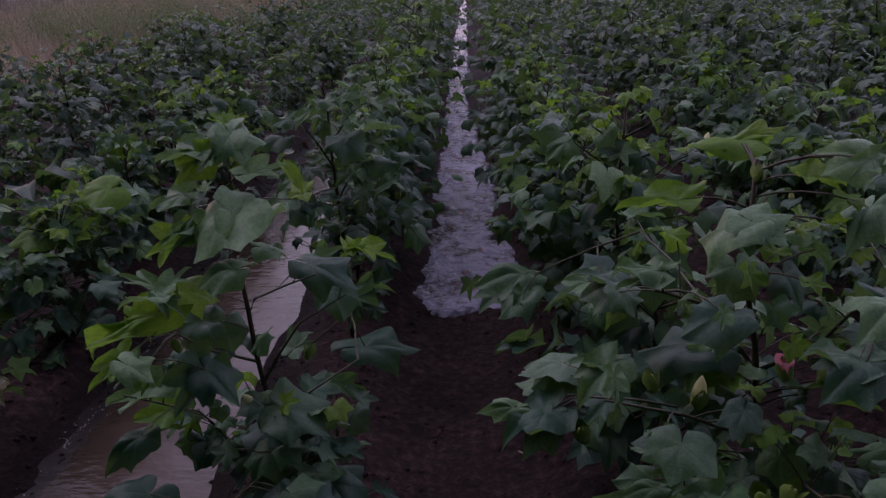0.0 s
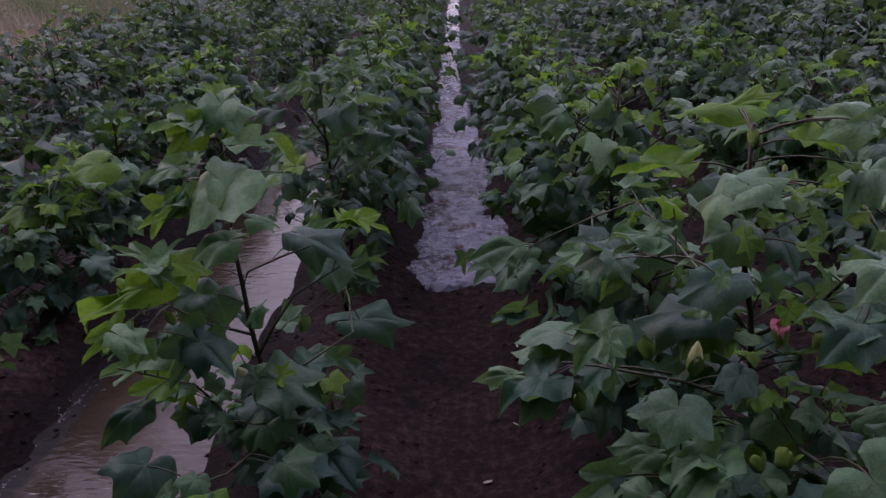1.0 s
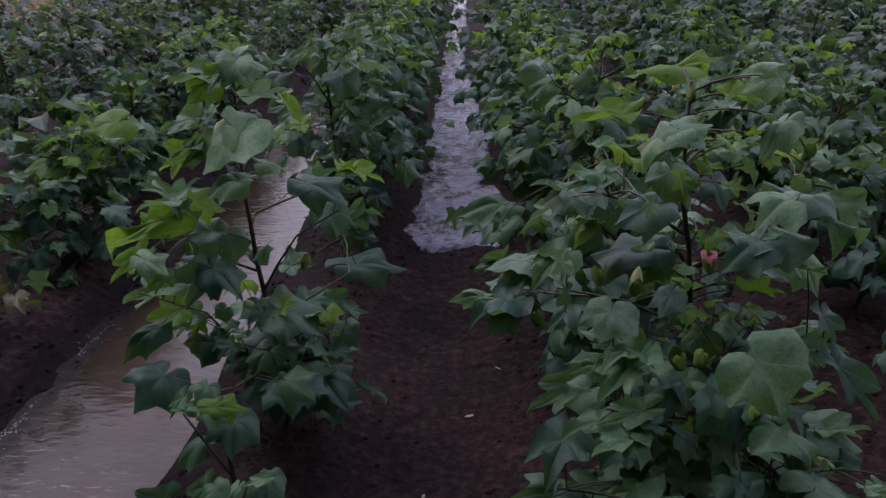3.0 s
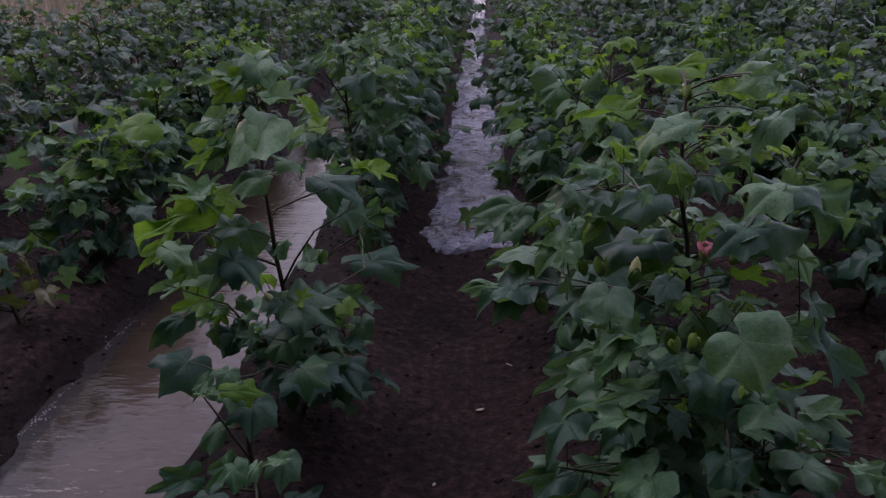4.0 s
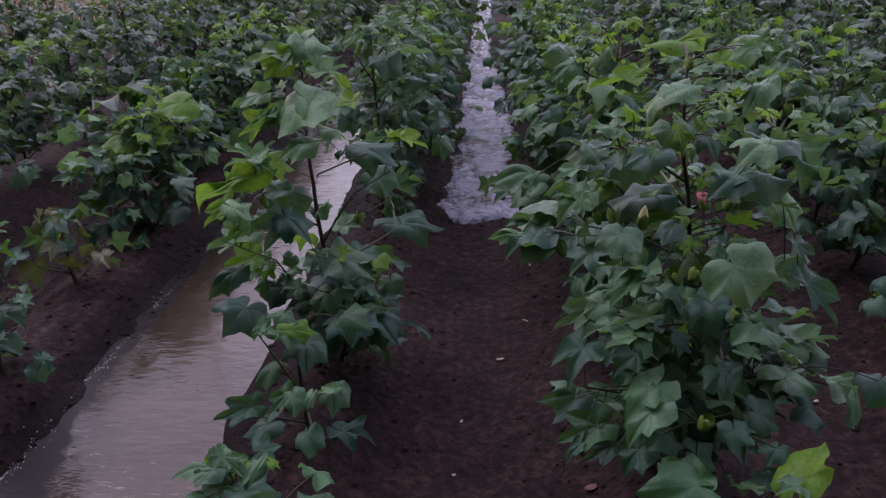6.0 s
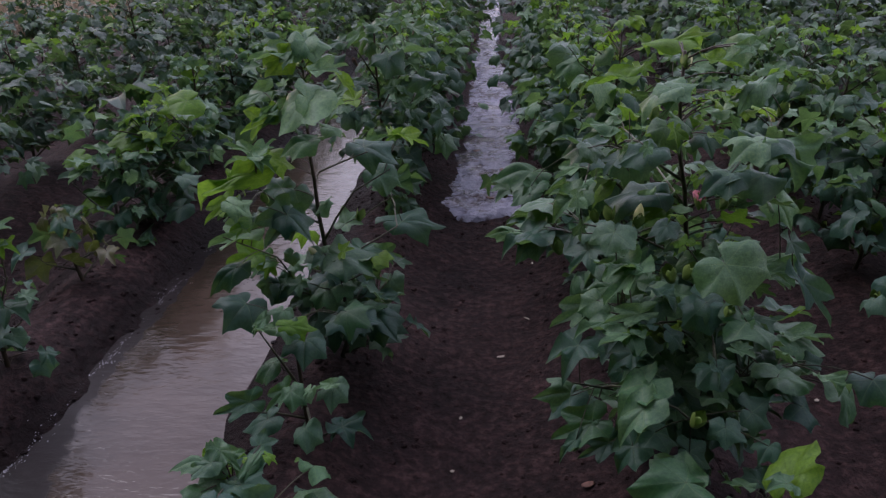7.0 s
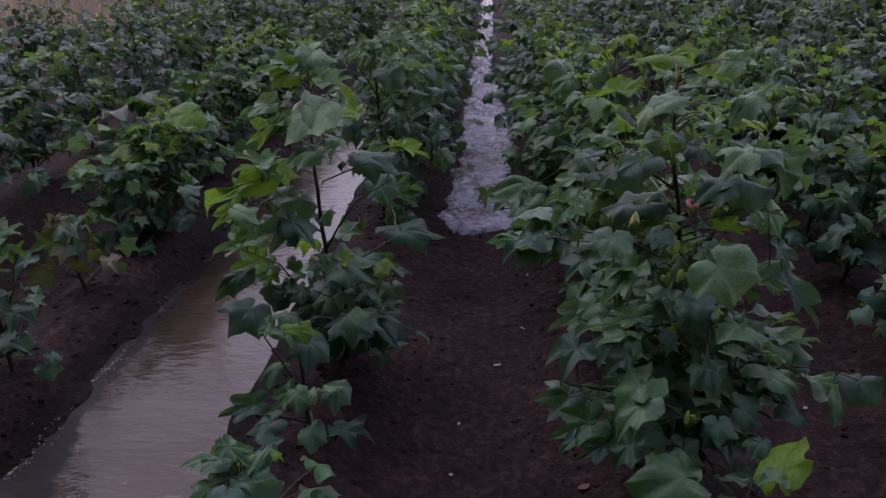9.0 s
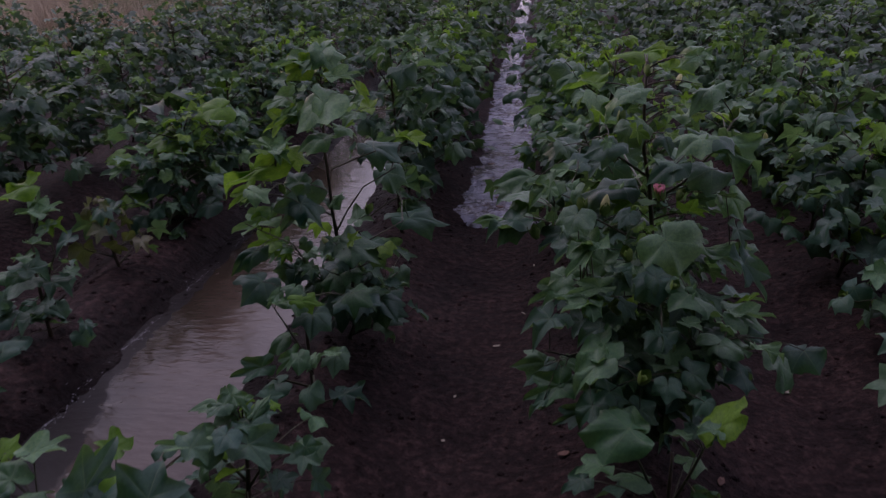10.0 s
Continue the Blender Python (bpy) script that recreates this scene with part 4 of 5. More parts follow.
hang(tall, -0.450, 1.320, 0.540, -118, 17, -38, 0.069, 0.95, 0, 2)
hang(tall, -0.410, 1.100, 0.562, -122, 37, -34, 0.094, 0.63, 0, 3)
hang(tall, -0.404, 1.090, 0.566, -33, 15, 15, 0.086, 0.71, 0, 4)
hang(tall, -0.377, 1.300, 0.497, 64, -49, 5, 0.054, 0.50, 2, 4)
hang(tall, -0.404, 1.320, 0.492, -21, 4, 19, 0.053, 0.50, 0, 7)
hang(tall, -0.267, 1.330, 0.651, -32, 5, 16, 0.114, 0.52, 0, 0)
hang(tall, -0.271, 1.400, 0.635, -5, -31, 45, 0.071, 0.50, 2, 7)
hang(tall, -0.185, 1.390, 0.663, -17, 9, 4, 0.085, 0.46, 1, 3)
hang(tall, -0.190, 1.380, 0.669, -138, 19, -41, 0.047, 0.46, 1, 7)
hang(tall, -0.248, 1.600, 0.454, 28, -15, 23, 0.129, 0.25, 4, 1)
hang(tall, -0.257, 1.450, 0.543, -60, 22, 7, 0.072, 0.84, 0, 2)
hang(tall, -0.203, 1.500, 0.384, 23, 7, 17, 0.149, 0.46, 0, 0)
hang(tall, -0.376, 1.560, 0.349, 54, -31, 16, 0.070, 0.67, 4, 1)
hang(tall, -0.332, 1.240, 0.723, 32, 9, 16, 0.058, 0.67, 2, 4)
hang(tall, -0.525, 1.170, 0.489, -178, 18, -37, 0.125, 0.42, 2, 3)
hang(tall, -0.539, 1.180, 0.496, -105, 32, -13, 0.045, 0.76, 1, 3)
hang(tall, -0.541, 1.230, 0.398, 179, 16, -45, 0.091, 0.71, 1, 3)
hang(tall, -0.544, 1.110, 0.422, -139, 15, -15, 0.094, 0.50, 0, 4)
hang(tall, -0.524, 1.260, 0.368, -172, 28, -50, 0.089, 0.42, 2, 3)
hang(tall, -0.514, 1.260, 0.356, -111, 48, -22, 0.041, 0.76, 1, 5)
hang(tall, -0.487, 1.260, 0.305, 28, 8, 9, 0.095, 0.67, 0, 4)
hang(tall, -0.491, 1.260, 0.295, -176, 6, -33, 0.063, 0.76, 0, 6)
hang(tall, -0.490, 1.000, 0.388, -108, 4, -24, 0.086, 0.95, 0, 4)
hang(tall, -0.281, 1.100, 0.296, -9, -11, 25, 0.087, 0.67, 0, 6)
hang(tall, -0.287, 1.080, 0.308, -64, 2, -5, 0.070, 1.07, 0, 4)
hang(tall, -0.249, 1.550, 0.177, -106, 34, -2, 0.063, 0.76, 0, 2)
hang(tall, -0.318, 1.220, 0.408, -23, 11, 20, 0.107, 0.76, 0, 6)
hang(tall, -0.271, 1.500, 0.288, 16, 20, 37, 0.080, 0.50, 2, 3)
hang(tall, -0.323, 1.500, 0.289, 23, 3, 15, 0.068, 0.67, 0, 0)
hang(tall, -0.230, 1.180, 0.261, -57, -1, 23, 0.091, 0.76, 0, 4)
hang(tall, -0.243, 1.190, 0.252, -9, 15, 28, 0.104, 0.67, 0, 0)
hang(tall, -0.384, 1.300, 0.307, -52, 16, -1, 0.088, 0.84, 0, 6)
hang(tall, -0.314, 1.340, 0.237, -38, 21, 16, 0.078, 0.84, 0, 0)
hang(tall, -0.360, 1.350, 0.265, -166, 38, -15, 0.081, 0.84, 0, 0)
tall["fruits"] += [(Vector((-0.284, 1.30, 0.472)), 60, "boll"), (Vector((-0.46, 1.13, 0.58)), 150, "flower_bud"), (Vector((-0.40, 1.30, 0.80)), 30, "flower_bud")]
plant_near(tall, (0, 0, 0), "tall open cotton plant with bare stem beside the still water")

# the low plant at its foot
low = given_plan([(-0.36, 0.96, 0.02), (-0.365, 0.95, 0.14), (-0.37, 0.95, 0.26), (-0.375, 0.95, 0.38)],
                 [[(-0.362, 0.955, 0.08), (-0.31, 0.88, 0.13), (-0.27, 0.88, 0.15)], [(-0.365, 0.95, 0.12), (-0.42, 0.90, 0.17), (-0.45, 0.86, 0.20)],
                  [(-0.366, 0.95, 0.16), (-0.345, 0.86, 0.23), (-0.33, 0.80, 0.28)], [(-0.37, 0.95, 0.20), (-0.42, 0.96, 0.28), (-0.46, 0.97, 0.34)], [(-0.34, 0.88, 0.2), (-0.31, 0.80, 0.21), (-0.30, 0.76, 0.22)]])
hang(low, -0.393, 0.950, 0.401, -103, 5, -14, 0.041, 0.95, 4, 4)
hang(low, -0.434, 0.940, 0.384, -105, 15, -26, 0.045, 0.42, 2, 1)
hang(low, -0.364, 0.900, 0.393, 14, 8, 27, 0.063, 0.50, 1, 0)
hang(low, -0.371, 0.900, 0.395, -82, 20, 2, 0.046, 0.67, 4, 6)
hang(low, -0.412, 0.920, 0.374, 175, -2, -21, 0.055, 0.34, 2, 1)
hang(low, -0.344, 0.930, 0.342, -83, 11, -3, 0.071, 0.95, 0, 4)
hang(low, -0.438, 0.980, 0.249, -166, 26, 2, 0.066, 0.67, 4, 6)
hang(low, -0.362, 0.820, 0.290, -141, 33, -21, 0.062, 0.50, 4, 3)
hang(low, -0.345, 0.800, 0.302, -82, 15, 8, 0.046, 0.67, 4, 2)
hang(low, -0.310, 0.810, 0.297, -103, 14, -21, 0.040, 0.50, 2, 4)
hang(low, -0.270, 0.830, 0.301, -141, -7, -34, 0.043, 0.42, 2, 7)
hang(low, -0.268, 0.840, 0.289, -92, 17, 4, 0.059, 0.80, 0, 4)
hang(low, -0.446, 0.830, 0.249, -166, 14, -45, 0.088, 0.46, 0, 3)
hang(low, -0.427, 0.870, 0.176, -170, 20, -20, 0.072, 0.67, 0, 0)
hang(low, -0.441, 0.860, 0.159, -152, 29, -9, 0.040, 0.67, 0, 0)
hang(low, -0.309, 0.750, 0.248, -86, 32, 23, 0.051, 0.76, 0, 6)
hang(low, -0.266, 0.880, 0.154, -12, -3, 11, 0.075, 0.63, 0, 1)
hang(low, -0.274, 0.880, 0.151, -114, 2, 0, 0.037, 0.67, 0, 1)
plant_near(low, (0, 0, 0), "low sprawling cotton plant at the edge of a ridge")

# the young plant nearest to the walk
front = given_plan([(-0.385, 0.53, 0.03), (-0.38, 0.525, 0.12), (-0.37, 0.52, 0.22), (-0.37, 0.52, 0.33)], [[(-0.38, 0.525, 0.15), (-0.33, 0.50, 0.24), (-0.30, 0.49, 0.30)], [(-0.375, 0.52, 0.18), (-0.42, 0.50, 0.26), (-0.45, 0.49, 0.30)]])
for seat, shift, top in ((611, (-0.37, 0.54, 0.03), 0.35), (612, (-0.30, 0.50, 0.03), 0.30)):
    fill(front, plan_plant(seat, 0.30, 0.22, 1.5, leaf=0.062, bushy=1.3), shift, lambda p: p.z < top, 0.2)
hang(front, -0.384, 0.520, 0.381, -28, 23, 21, 0.055, 0.50, 4, 7)
hang(front, -0.331, 0.500, 0.361, 66, -30, 30, 0.058, 0.34, 4, 4)
hang(front, -0.398, 0.540, 0.359, -153, 35, -17, 0.047, 0.59, 1, 3)
hang(front, -0.420, 0.560, 0.339, -151, 2, -12, 0.015, 0.67, 4, 0)
hang(front, -0.364, 0.520, 0.366, 36, 5, -3, 0.025, 0.59, 1, 5)
hang(front, -0.346, 0.480, 0.345, 16, -8, 15, 0.035, 0.76, 4, 4)
hang(front, -0.391, 0.500, 0.337, -178, 5, -23, 0.056, 0.76, 4, 2)
hang(front, -0.398, 0.500, 0.371, 176, -13, 22, 0.069, 0.50, 4, 4)
hang(front, -0.388, 0.490, 0.381, -168, 18, -18, 0.049, 0.67, 0, 1)
hang(front, -0.382, 0.520, 0.379, -31, 21, -4, 0.051, 0.59, 4, 1)
hang(front, -0.398, 0.460, 0.347, -126, -3, -17, 0.045, 0.76, 4, 6)
hang(front, -0.340, 0.480, 0.347, 0, -11, 2, 0.060, 0.76, 0, 1)
hang(front, -0.327, 0.440, 0.333, 6, 9, 32, 0.088, 0.59, 0, 3)
hang(front, -0.358, 0.420, 0.367, -95, 10, -10, 0.046, 0.84, 0, 0)
plant_near(front, (0, 0, 0), "short bright green young cotton plant on a ridge")

# the broad-leaved plant nearest to where the walk ends
broad = given_plan([(-0.42, 0.16, 0.04), (-0.425, 0.17, 0.15), (-0.43, 0.18, 0.28), (-0.43, 0.18, 0.40)], [[(-0.425, 0.17, 0.2), (-0.40, 0.14, 0.32), (-0.36, 0.12, 0.40)], [(-0.43, 0.175, 0.22), (-0.50, 0.17, 0.33), (-0.56, 0.18, 0.41)]])
fill(broad, plan_plant(621, 0.42, 0.26, 1.5, leaf=0.074, bushy=1.3), (-0.47, 0.18, 0.05), lambda p: p.z < 0.47, 0.2)
hang(broad, -0.447, 0.150, 0.465, 79, -25, 42, 0.101, 0.50, 0, 7)
hang(broad, -0.447, 0.150, 0.465, 162, -16, -15, 0.051, 0.76, 0, 6)
hang(broad, -0.553, 0.200, 0.481, 71, 7, 17, 0.069, 0.42, 2, 3)
hang(broad, -0.448, 0.240, 0.466, 166, -4, -11, 0.049, 0.67, 1, 5)
hang(broad, -0.619, 0.220, 0.459, 84, -25, 15, 0.041, 0.50, 1, 0)
hang(broad, -0.341, 0.130, 0.477, 88, -37, 16, 0.066, 0.95, 0, 1)
hang(broad, -0.366, 0.140, 0.466, 134, -36, -2, 0.056, 0.84, 0, 2)
hang(broad, -0.316, 0.140, 0.465, 73, -28, 33, 0.046, 0.95, 0, 4)
hang(broad, -0.531, 0.130, 0.452, 68, -9, -2, 0.051, 0.76, 4, 4)
hang(broad, -0.353, 0.300, 0.435, 176, 2, -30, 0.082, 0.29, 2, 3)
hang(broad, -0.433, 0.340, 0.385, 71, -36, 2, 0.038, 0.67, 0, 2)
hang(broad, -0.566, 0.160, 0.463, 161, -28, -9, 0.055, 0.84, 4, 4)
plant_near(broad, (0, 0, 0), "broad-leaved cotton plant close beside the furrow")

# bright-topped plant across the still water
west = given_plan([(-1.21, 2.05, 0.05), (-1.20, 2.06, 0.18), (-1.20, 2.08, 0.32), (-1.19, 2.10, 0.46)], [[(-1.2, 2.05, 0.15), (-1.18, 1.98, 0.22), (-1.16, 1.93, 0.26)], [(-1.2, 2.06, 0.2), (-1.28, 1.98, 0.3), (-1.36, 1.92, 0.36)], [(-1.2, 2.08, 0.3), (-1.14, 2.17, 0.38), (-1.08, 2.24, 0.45)]])
fill(west, plan_plant(561, 0.46, 0.34, 2.0, leaf=0.08, bushy=2.0), (-1.2, 2.12, 0.08), lambda p: True, 0.3)
leaf_at(west, -1.233, 2.100, 0.454, -152, 8, -25, 0.124, 1, 0)
leaf_at(west, -1.185, 2.250, 0.495, 151, -69, -24, 0.085, 1, 0)
leaf_at(west, -1.078, 2.220, 0.545, -146, 4, -31, 0.122, 1, 0)
leaf_at(west, -1.135, 2.100, 0.439, 3, -45, 36, 0.082, 1, 3)
leaf_at(west, -1.339, 1.900, 0.432, -140, 18, -25, 0.067, 1, 0)
leaf_at(west, -1.345, 1.900, 0.376, -149, 3, -19, 0.083, 0, 3)
leaf_at(west, -1.206, 2.150, 0.520, -33, 10, 13, 0.076, 0, 3)
leaf_at(west, -1.259, 2.150, 0.495, -150, 8, -19, 0.072, 0, 5)
leaf_at(west, -1.041, 1.950, 0.234, -143, 24, -29, 0.083, 0, 0)
leaf_at(west, -1.294, 2.300, 0.470, 14, -66, 34, 0.128, 0, 1)
leaf_at(west, -1.389, 2.350, 0.530, -17, -31, 13, 0.156, 0, 1)
leaf_at(west, -1.322, 1.950, 0.267, -150, 12, -30, 0.091, 1, 0)
leaf_at(west, -1.377, 1.850, 0.242, -153, -4, -13, 0.084, 0, 3)
leaf_at(west, -1.203, 1.900, 0.118, -25, -29, 25, 0.101, 0, 0)
leaf_at(west, -1.278, 1.850, 0.085, -25, -14, 8, 0.079, 0, 5)
plant_near(west, (0, 0, 0), "cotton plant with pale yellow-green top leaves across the water")

# the big flowering plant
flowering = given_plan([(0.50, 0.97, 0.03), (0.475, 0.94, 0.20), (0.459, 0.92, 0.326), (0.446, 0.92, 0.432), (0.436, 0.92, 0.521), (0.424, 0.92, 0.605), (0.41, 0.92, 0.697), (0.391, 0.92, 0.773), (0.383, 0.92, 0.857), (0.379, 0.92, 0.955)],
                       [[(0.43, 0.92, 0.56), (0.36, 0.86, 0.61), (0.30, 0.83, 0.65), (0.20, 0.85, 0.66)],
                        [(0.415, 0.92, 0.66), (0.47, 0.88, 0.72), (0.53, 0.88, 0.80), (0.56, 0.90, 0.86)],
                        [(0.44, 0.92, 0.50), (0.50, 0.86, 0.55), (0.56, 0.80, 0.60), (0.60, 0.72, 0.60)],
                        [(0.45, 0.92, 0.40), (0.40, 0.80, 0.47), (0.33, 0.70, 0.54), (0.25, 0.66, 0.58)],
                        [(0.46, 0.92, 0.31), (0.38, 0.80, 0.36), (0.28, 0.70, 0.40), (0.20, 0.69, 0.42)],
                        [(0.465, 0.93, 0.27), (0.47, 0.80, 0.36), (0.50, 0.70, 0.44), (0.57, 0.65, 0.50)],
                        [(0.40, 0.92, 0.72), (0.33, 0.90, 0.77), (0.26, 0.88, 0.80)],
                        [(0.435, 0.92, 0.53), (0.43, 0.80, 0.58), (0.41, 0.68, 0.64)]])
fill(flowering, plan_plant(521, 0.80, 0.38, 1.5, leaf=0.078, bushy=1.5), (0.44, 0.97, 0.07), lambda p: p.y > 0.93)
fill(flowering, plan_plant(522, 0.80, 0.40, 1.6, leaf=0.076, bushy=1.4), (0.44, 0.92, 0.07), lambda p: p.x > 0.20 and p.y > 0.82 and not (p.y < 0.95 and 0.60 < p.z < 0.86 and 0.24 < p.x < 0.50), shrink=0.9)
fill(flowering, plan_plant(523, 0.50, 0.34, 1.6, leaf=0.08, bushy=1.5), (0.42, 0.76, 0.06), lambda p: p.x > 0.22 and p.y > 0.64 and p.z < 0.46, 0.22, 0.9)
fill(flowering, plan_plant(525, 0.86, 0.34, 1.7, leaf=0.050, bushy=2.0), (0.42, 0.86, 0.06), lambda p: p.x > 0.16 and not (p.y < 0.9 and 0.62 < p.z < 0.76 and 0.28 < p.x < 0.46), 0.13, 0.9)
fill(flowering, plan_plant(527, 0.80, 0.36, 2.2, leaf=0.044, bushy=2.4), (0.40, 0.78, 0.06), lambda p: p.x > 0.16 and p.y > 0.5 and not (0.60 < p.z < 0.80 and 0.26 < p.x < 0.48), 0.09, 0.9)
fill(flowering, plan_plant(526, 0.42, 0.30, 1.7, leaf=0.074, bushy=1.6), (0.40, 0.66, 0.04), lambda p: p.x > 0.24 and p.y > 0.60 and p.z < 0.40, 0.2, 0.9)
fill(flowering, plan_plant(524, 0.60, 0.34, 1.6, leaf=0.08, bushy=1.6), (0.44, 0.80, 0.06), lambda p: p.x > 0.26 and p.y > 0.72, 0.2, 0.85)
hang(flowering, 0.382, 1.000, 0.959, 140, 6, -9, 0.103, 0.42, 1, 0)
hang(flowering, 0.388, 1.000, 0.959, 21, -16, 34, 0.084, 0.25, 1, 0)
hang(flowering, 0.454, 0.820, 0.978, 129, -16, -39, 0.068, 0.59, 2, 4)
hang(flowering, 0.450, 0.800, 0.984, -137, 14, -45, 0.041, 0.50, 2, 7)
hang(flowering, 0.459, 0.820, 0.978, 14, -2, 40, 0.042, 0.42, 2, 1)
hang(flowering, 0.410, 0.850, 0.951, 13, 8, 18, 0.060, 0.50, 1, 3)
hang(flowering, 0.334, 0.810, 0.913, 142, 10, -22, 0.068, 0.80, 2, 2)
hang(flowering, 0.335, 0.800, 0.917, -55, 9, 15, 0.051, 0.84, 2, 0)
hang(flowering, 0.277, 0.880, 0.916, 148, 12, -26, 0.088, 0.38, 1, 3)
hang(flowering, 0.356, 1.450, 0.703, 15, 0, 1, 0.078, 0.42, 2, 3)
hang(flowering, 0.361, 1.450, 0.698, -130, 20, 7, 0.034, 0.67, 2, 0)
hang(flowering, 0.247, 0.840, 0.842, 151, 0, -12, 0.064, 0.50, 2, 1)
hang(flowering, 0.242, 0.840, 0.834, 154, 25, -26, 0.050, 0.50, 4, 3)
hang(flowering, 0.168, 1.750, 0.450, -164, -13, -17, 0.137, 0.63, 4, 4)
hang(flowering, 0.164, 1.700, 0.424, -142, 3, 3, 0.097, 0.67, 4, 2)
hang(flowering, 0.160, 1.680, 0.428, -79, 30, 3, 0.058, 0.67, 4, 1)
hang(flowering, 0.160, 0.950, 0.657, -156, -7, -1, 0.075, 0.76, 4, 0)
hang(flowering, 0.151, 0.940, 0.647, -110, 25, -8, 0.053, 0.76, 4, 0)
hang(flowering, 0.148, 0.990, 0.600, 156, 6, -11, 0.062, 0.67, 4, 0)
hang(flowering, 0.198, 0.830, 0.719, -145, 25, -13, 0.066, 0.67, 4, 1)
hang(flowering, 0.197, 0.840, 0.718, 162, 0, -6, 0.051, 0.59, 4, 7)
hang(flowering, 0.199, 0.800, 0.724, -90, 38, -19, 0.036, 0.59, 2, 3)
hang(flowering, 0.132, 0.880, 0.622, -161, 11, 0, 0.081, 0.71, 0, 1)
hang(flowering, 0.132, 0.870, 0.620, -127, 17, -17, 0.066, 0.67, 0, 4)
hang(flowering, 0.090, 0.900, 0.617, -172, -8, -32, 0.056, 0.42, 2, 4)
hang(flowering, 0.352, 0.950, 0.684, 152, -2, -15, 0.103, 0.59, 0, 2)
hang(flowering, 0.361, 0.980, 0.670, 102, -63, -6, 0.030, 0.76, 2, 4)
hang(flowering, 0.347, 0.930, 0.680, 152, 32, -34, 0.055, 0.42, 2, 3)
hang(flowering, 0.307, 0.760, 0.827, -153, -4, -20, 0.061, 0.67, 0, 2)
hang(flowering, 0.297, 0.740, 0.835, -116, 34, -21, 0.023, 0.59, 2, 3)
hang(flowering, 0.235, 0.950, 0.774, 158, 4, -19, 0.074, 0.76, 0, 4)
hang(flowering, 0.234, 0.960, 0.773, 155, -10, -5, 0.081, 0.59, 0, 7)
hang(flowering, 0.225, 0.920, 0.779, -64, 22, -6, 0.044, 0.67, 0, 0)
hang(flowering, 0.272, 1.300, 0.576, 43, -35, 0, 0.031, 0.67, 2, 6)
hang(flowering, 0.269, 1.300, 0.573, -101, 11, 0, 0.020, 0.67, 2, 2)
hang(flowering, 0.264, 1.400, 0.582, -154, 13, -15, 0.076, 0.50, 2, 3)
hang(flowering, 0.247, 0.680, 0.714, -117, 32, -5, 0.047, 1.03, 0, 0)
hang(flowering, 0.278, 0.650, 0.663, -151, 37, -2, 0.078, 0.59, 2, 3)
hang(flowering, 0.272, 0.640, 0.674, -33, -4, 17, 0.031, 0.67, 2, 4)
hang(flowering, 0.270, 0.660, 0.668, -146, -4, 10, 0.052, 0.76, 4, 1)
hang(flowering, 0.265, 0.700, 0.667, 138, -34, -33, 0.040, 0.67, 4, 4)
hang(flowering, 0.270, 0.830, 0.539, 175, 4, -17, 0.052, 0.50, 2, 4)
hang(flowering, 0.240, 0.850, 0.486, -169, 25, -30, 0.091, 0.46, 2, 3)
hang(flowering, 0.243, 0.840, 0.487, -131, 15, -9, 0.033, 0.67, 0, 6)
hang(flowering, 0.296, 0.660, 0.578, -155, 0, -36, 0.070, 0.38, 2, 3)
hang(flowering, 0.297, 0.680, 0.571, 160, 0, -26, 0.025, 0.67, 0, 1)
hang(flowering, 0.243, 0.660, 0.560, -163, 1, 0, 0.063, 0.59, 4, 1)
hang(flowering, 0.275, 0.620, 0.563, -156, 2, 5, 0.060, 0.59, 2, 3)
hang(flowering, 0.277, 0.620, 0.563, 15, -6, 21, 0.040, 0.59, 1, 0)
hang(flowering, 0.277, 0.610, 0.565, -80, 11, 4, 0.035, 0.67, 2, 2)
hang(flowering, 0.212, 0.740, 0.465, -114, 0, 0, 0.090, 0.67, 0, 1)
hang(flowering, 0.210, 0.770, 0.343, -150, -18, -40, 0.079, 0.59, 4, 4)
hang(flowering, 0.205, 0.760, 0.340, -142, 23, 4, 0.065, 0.67, 0, 0)
hang(flowering, 0.234, 0.650, 0.365, -177, 25, -38, 0.085, 0.59, 4, 3)
hang(flowering, 0.236, 0.650, 0.368, 23, -27, 4, 0.020, 0.67, 4, 4)
hang(flowering, 0.206, 0.630, 0.343, -141, 19, -1, 0.051, 0.42, 0, 1)
hang(flowering, 0.293, 0.800, 0.202, -160, 19, -38, 0.073, 0.50, 0, 3)
hang(flowering, 0.262, 0.870, 0.258, -146, -1, -17, 0.041, 0.76, 0, 6)
hang(flowering, 0.301, 0.570, 0.502, -142, 14, 1, 0.079, 0.63, 2, 1)
hang(flowering, 0.303, 0.560, 0.505, -94, 33, 23, 0.026, 0.59, 2, 3)
hang(flowering, 0.290, 0.520, 0.495, -144, 26, 0, 0.074, 0.59, 4, 1)
hang(flowering, 0.387, 0.560, 0.719, -63, 32, 17, 0.065, 1.12, 4, 2)
hang(flowering, 0.540, 0.830, 0.599, 12, -23, 0, 0.079, 0.34, 2, 4)
hang(flowering, 0.540, 0.780, 0.603, 9, 2, 28, 0.098, 0.29, 2, 7)
hang(flowering, 0.550, 0.800, 0.580, 3, 25, 18, 0.048, 0.42, 2, 3)
hang(flowering, 0.564, 0.710, 0.618, -66, 26, 6, 0.089, 0.35, 0, 3)
hang(flowering, 0.446, 0.600, 0.603, -4, 16, 9, 0.080, 0.67, 4, 6)
hang(flowering, 0.447, 0.610, 0.595, 154, 40, -17, 0.056, 0.59, 4, 3)
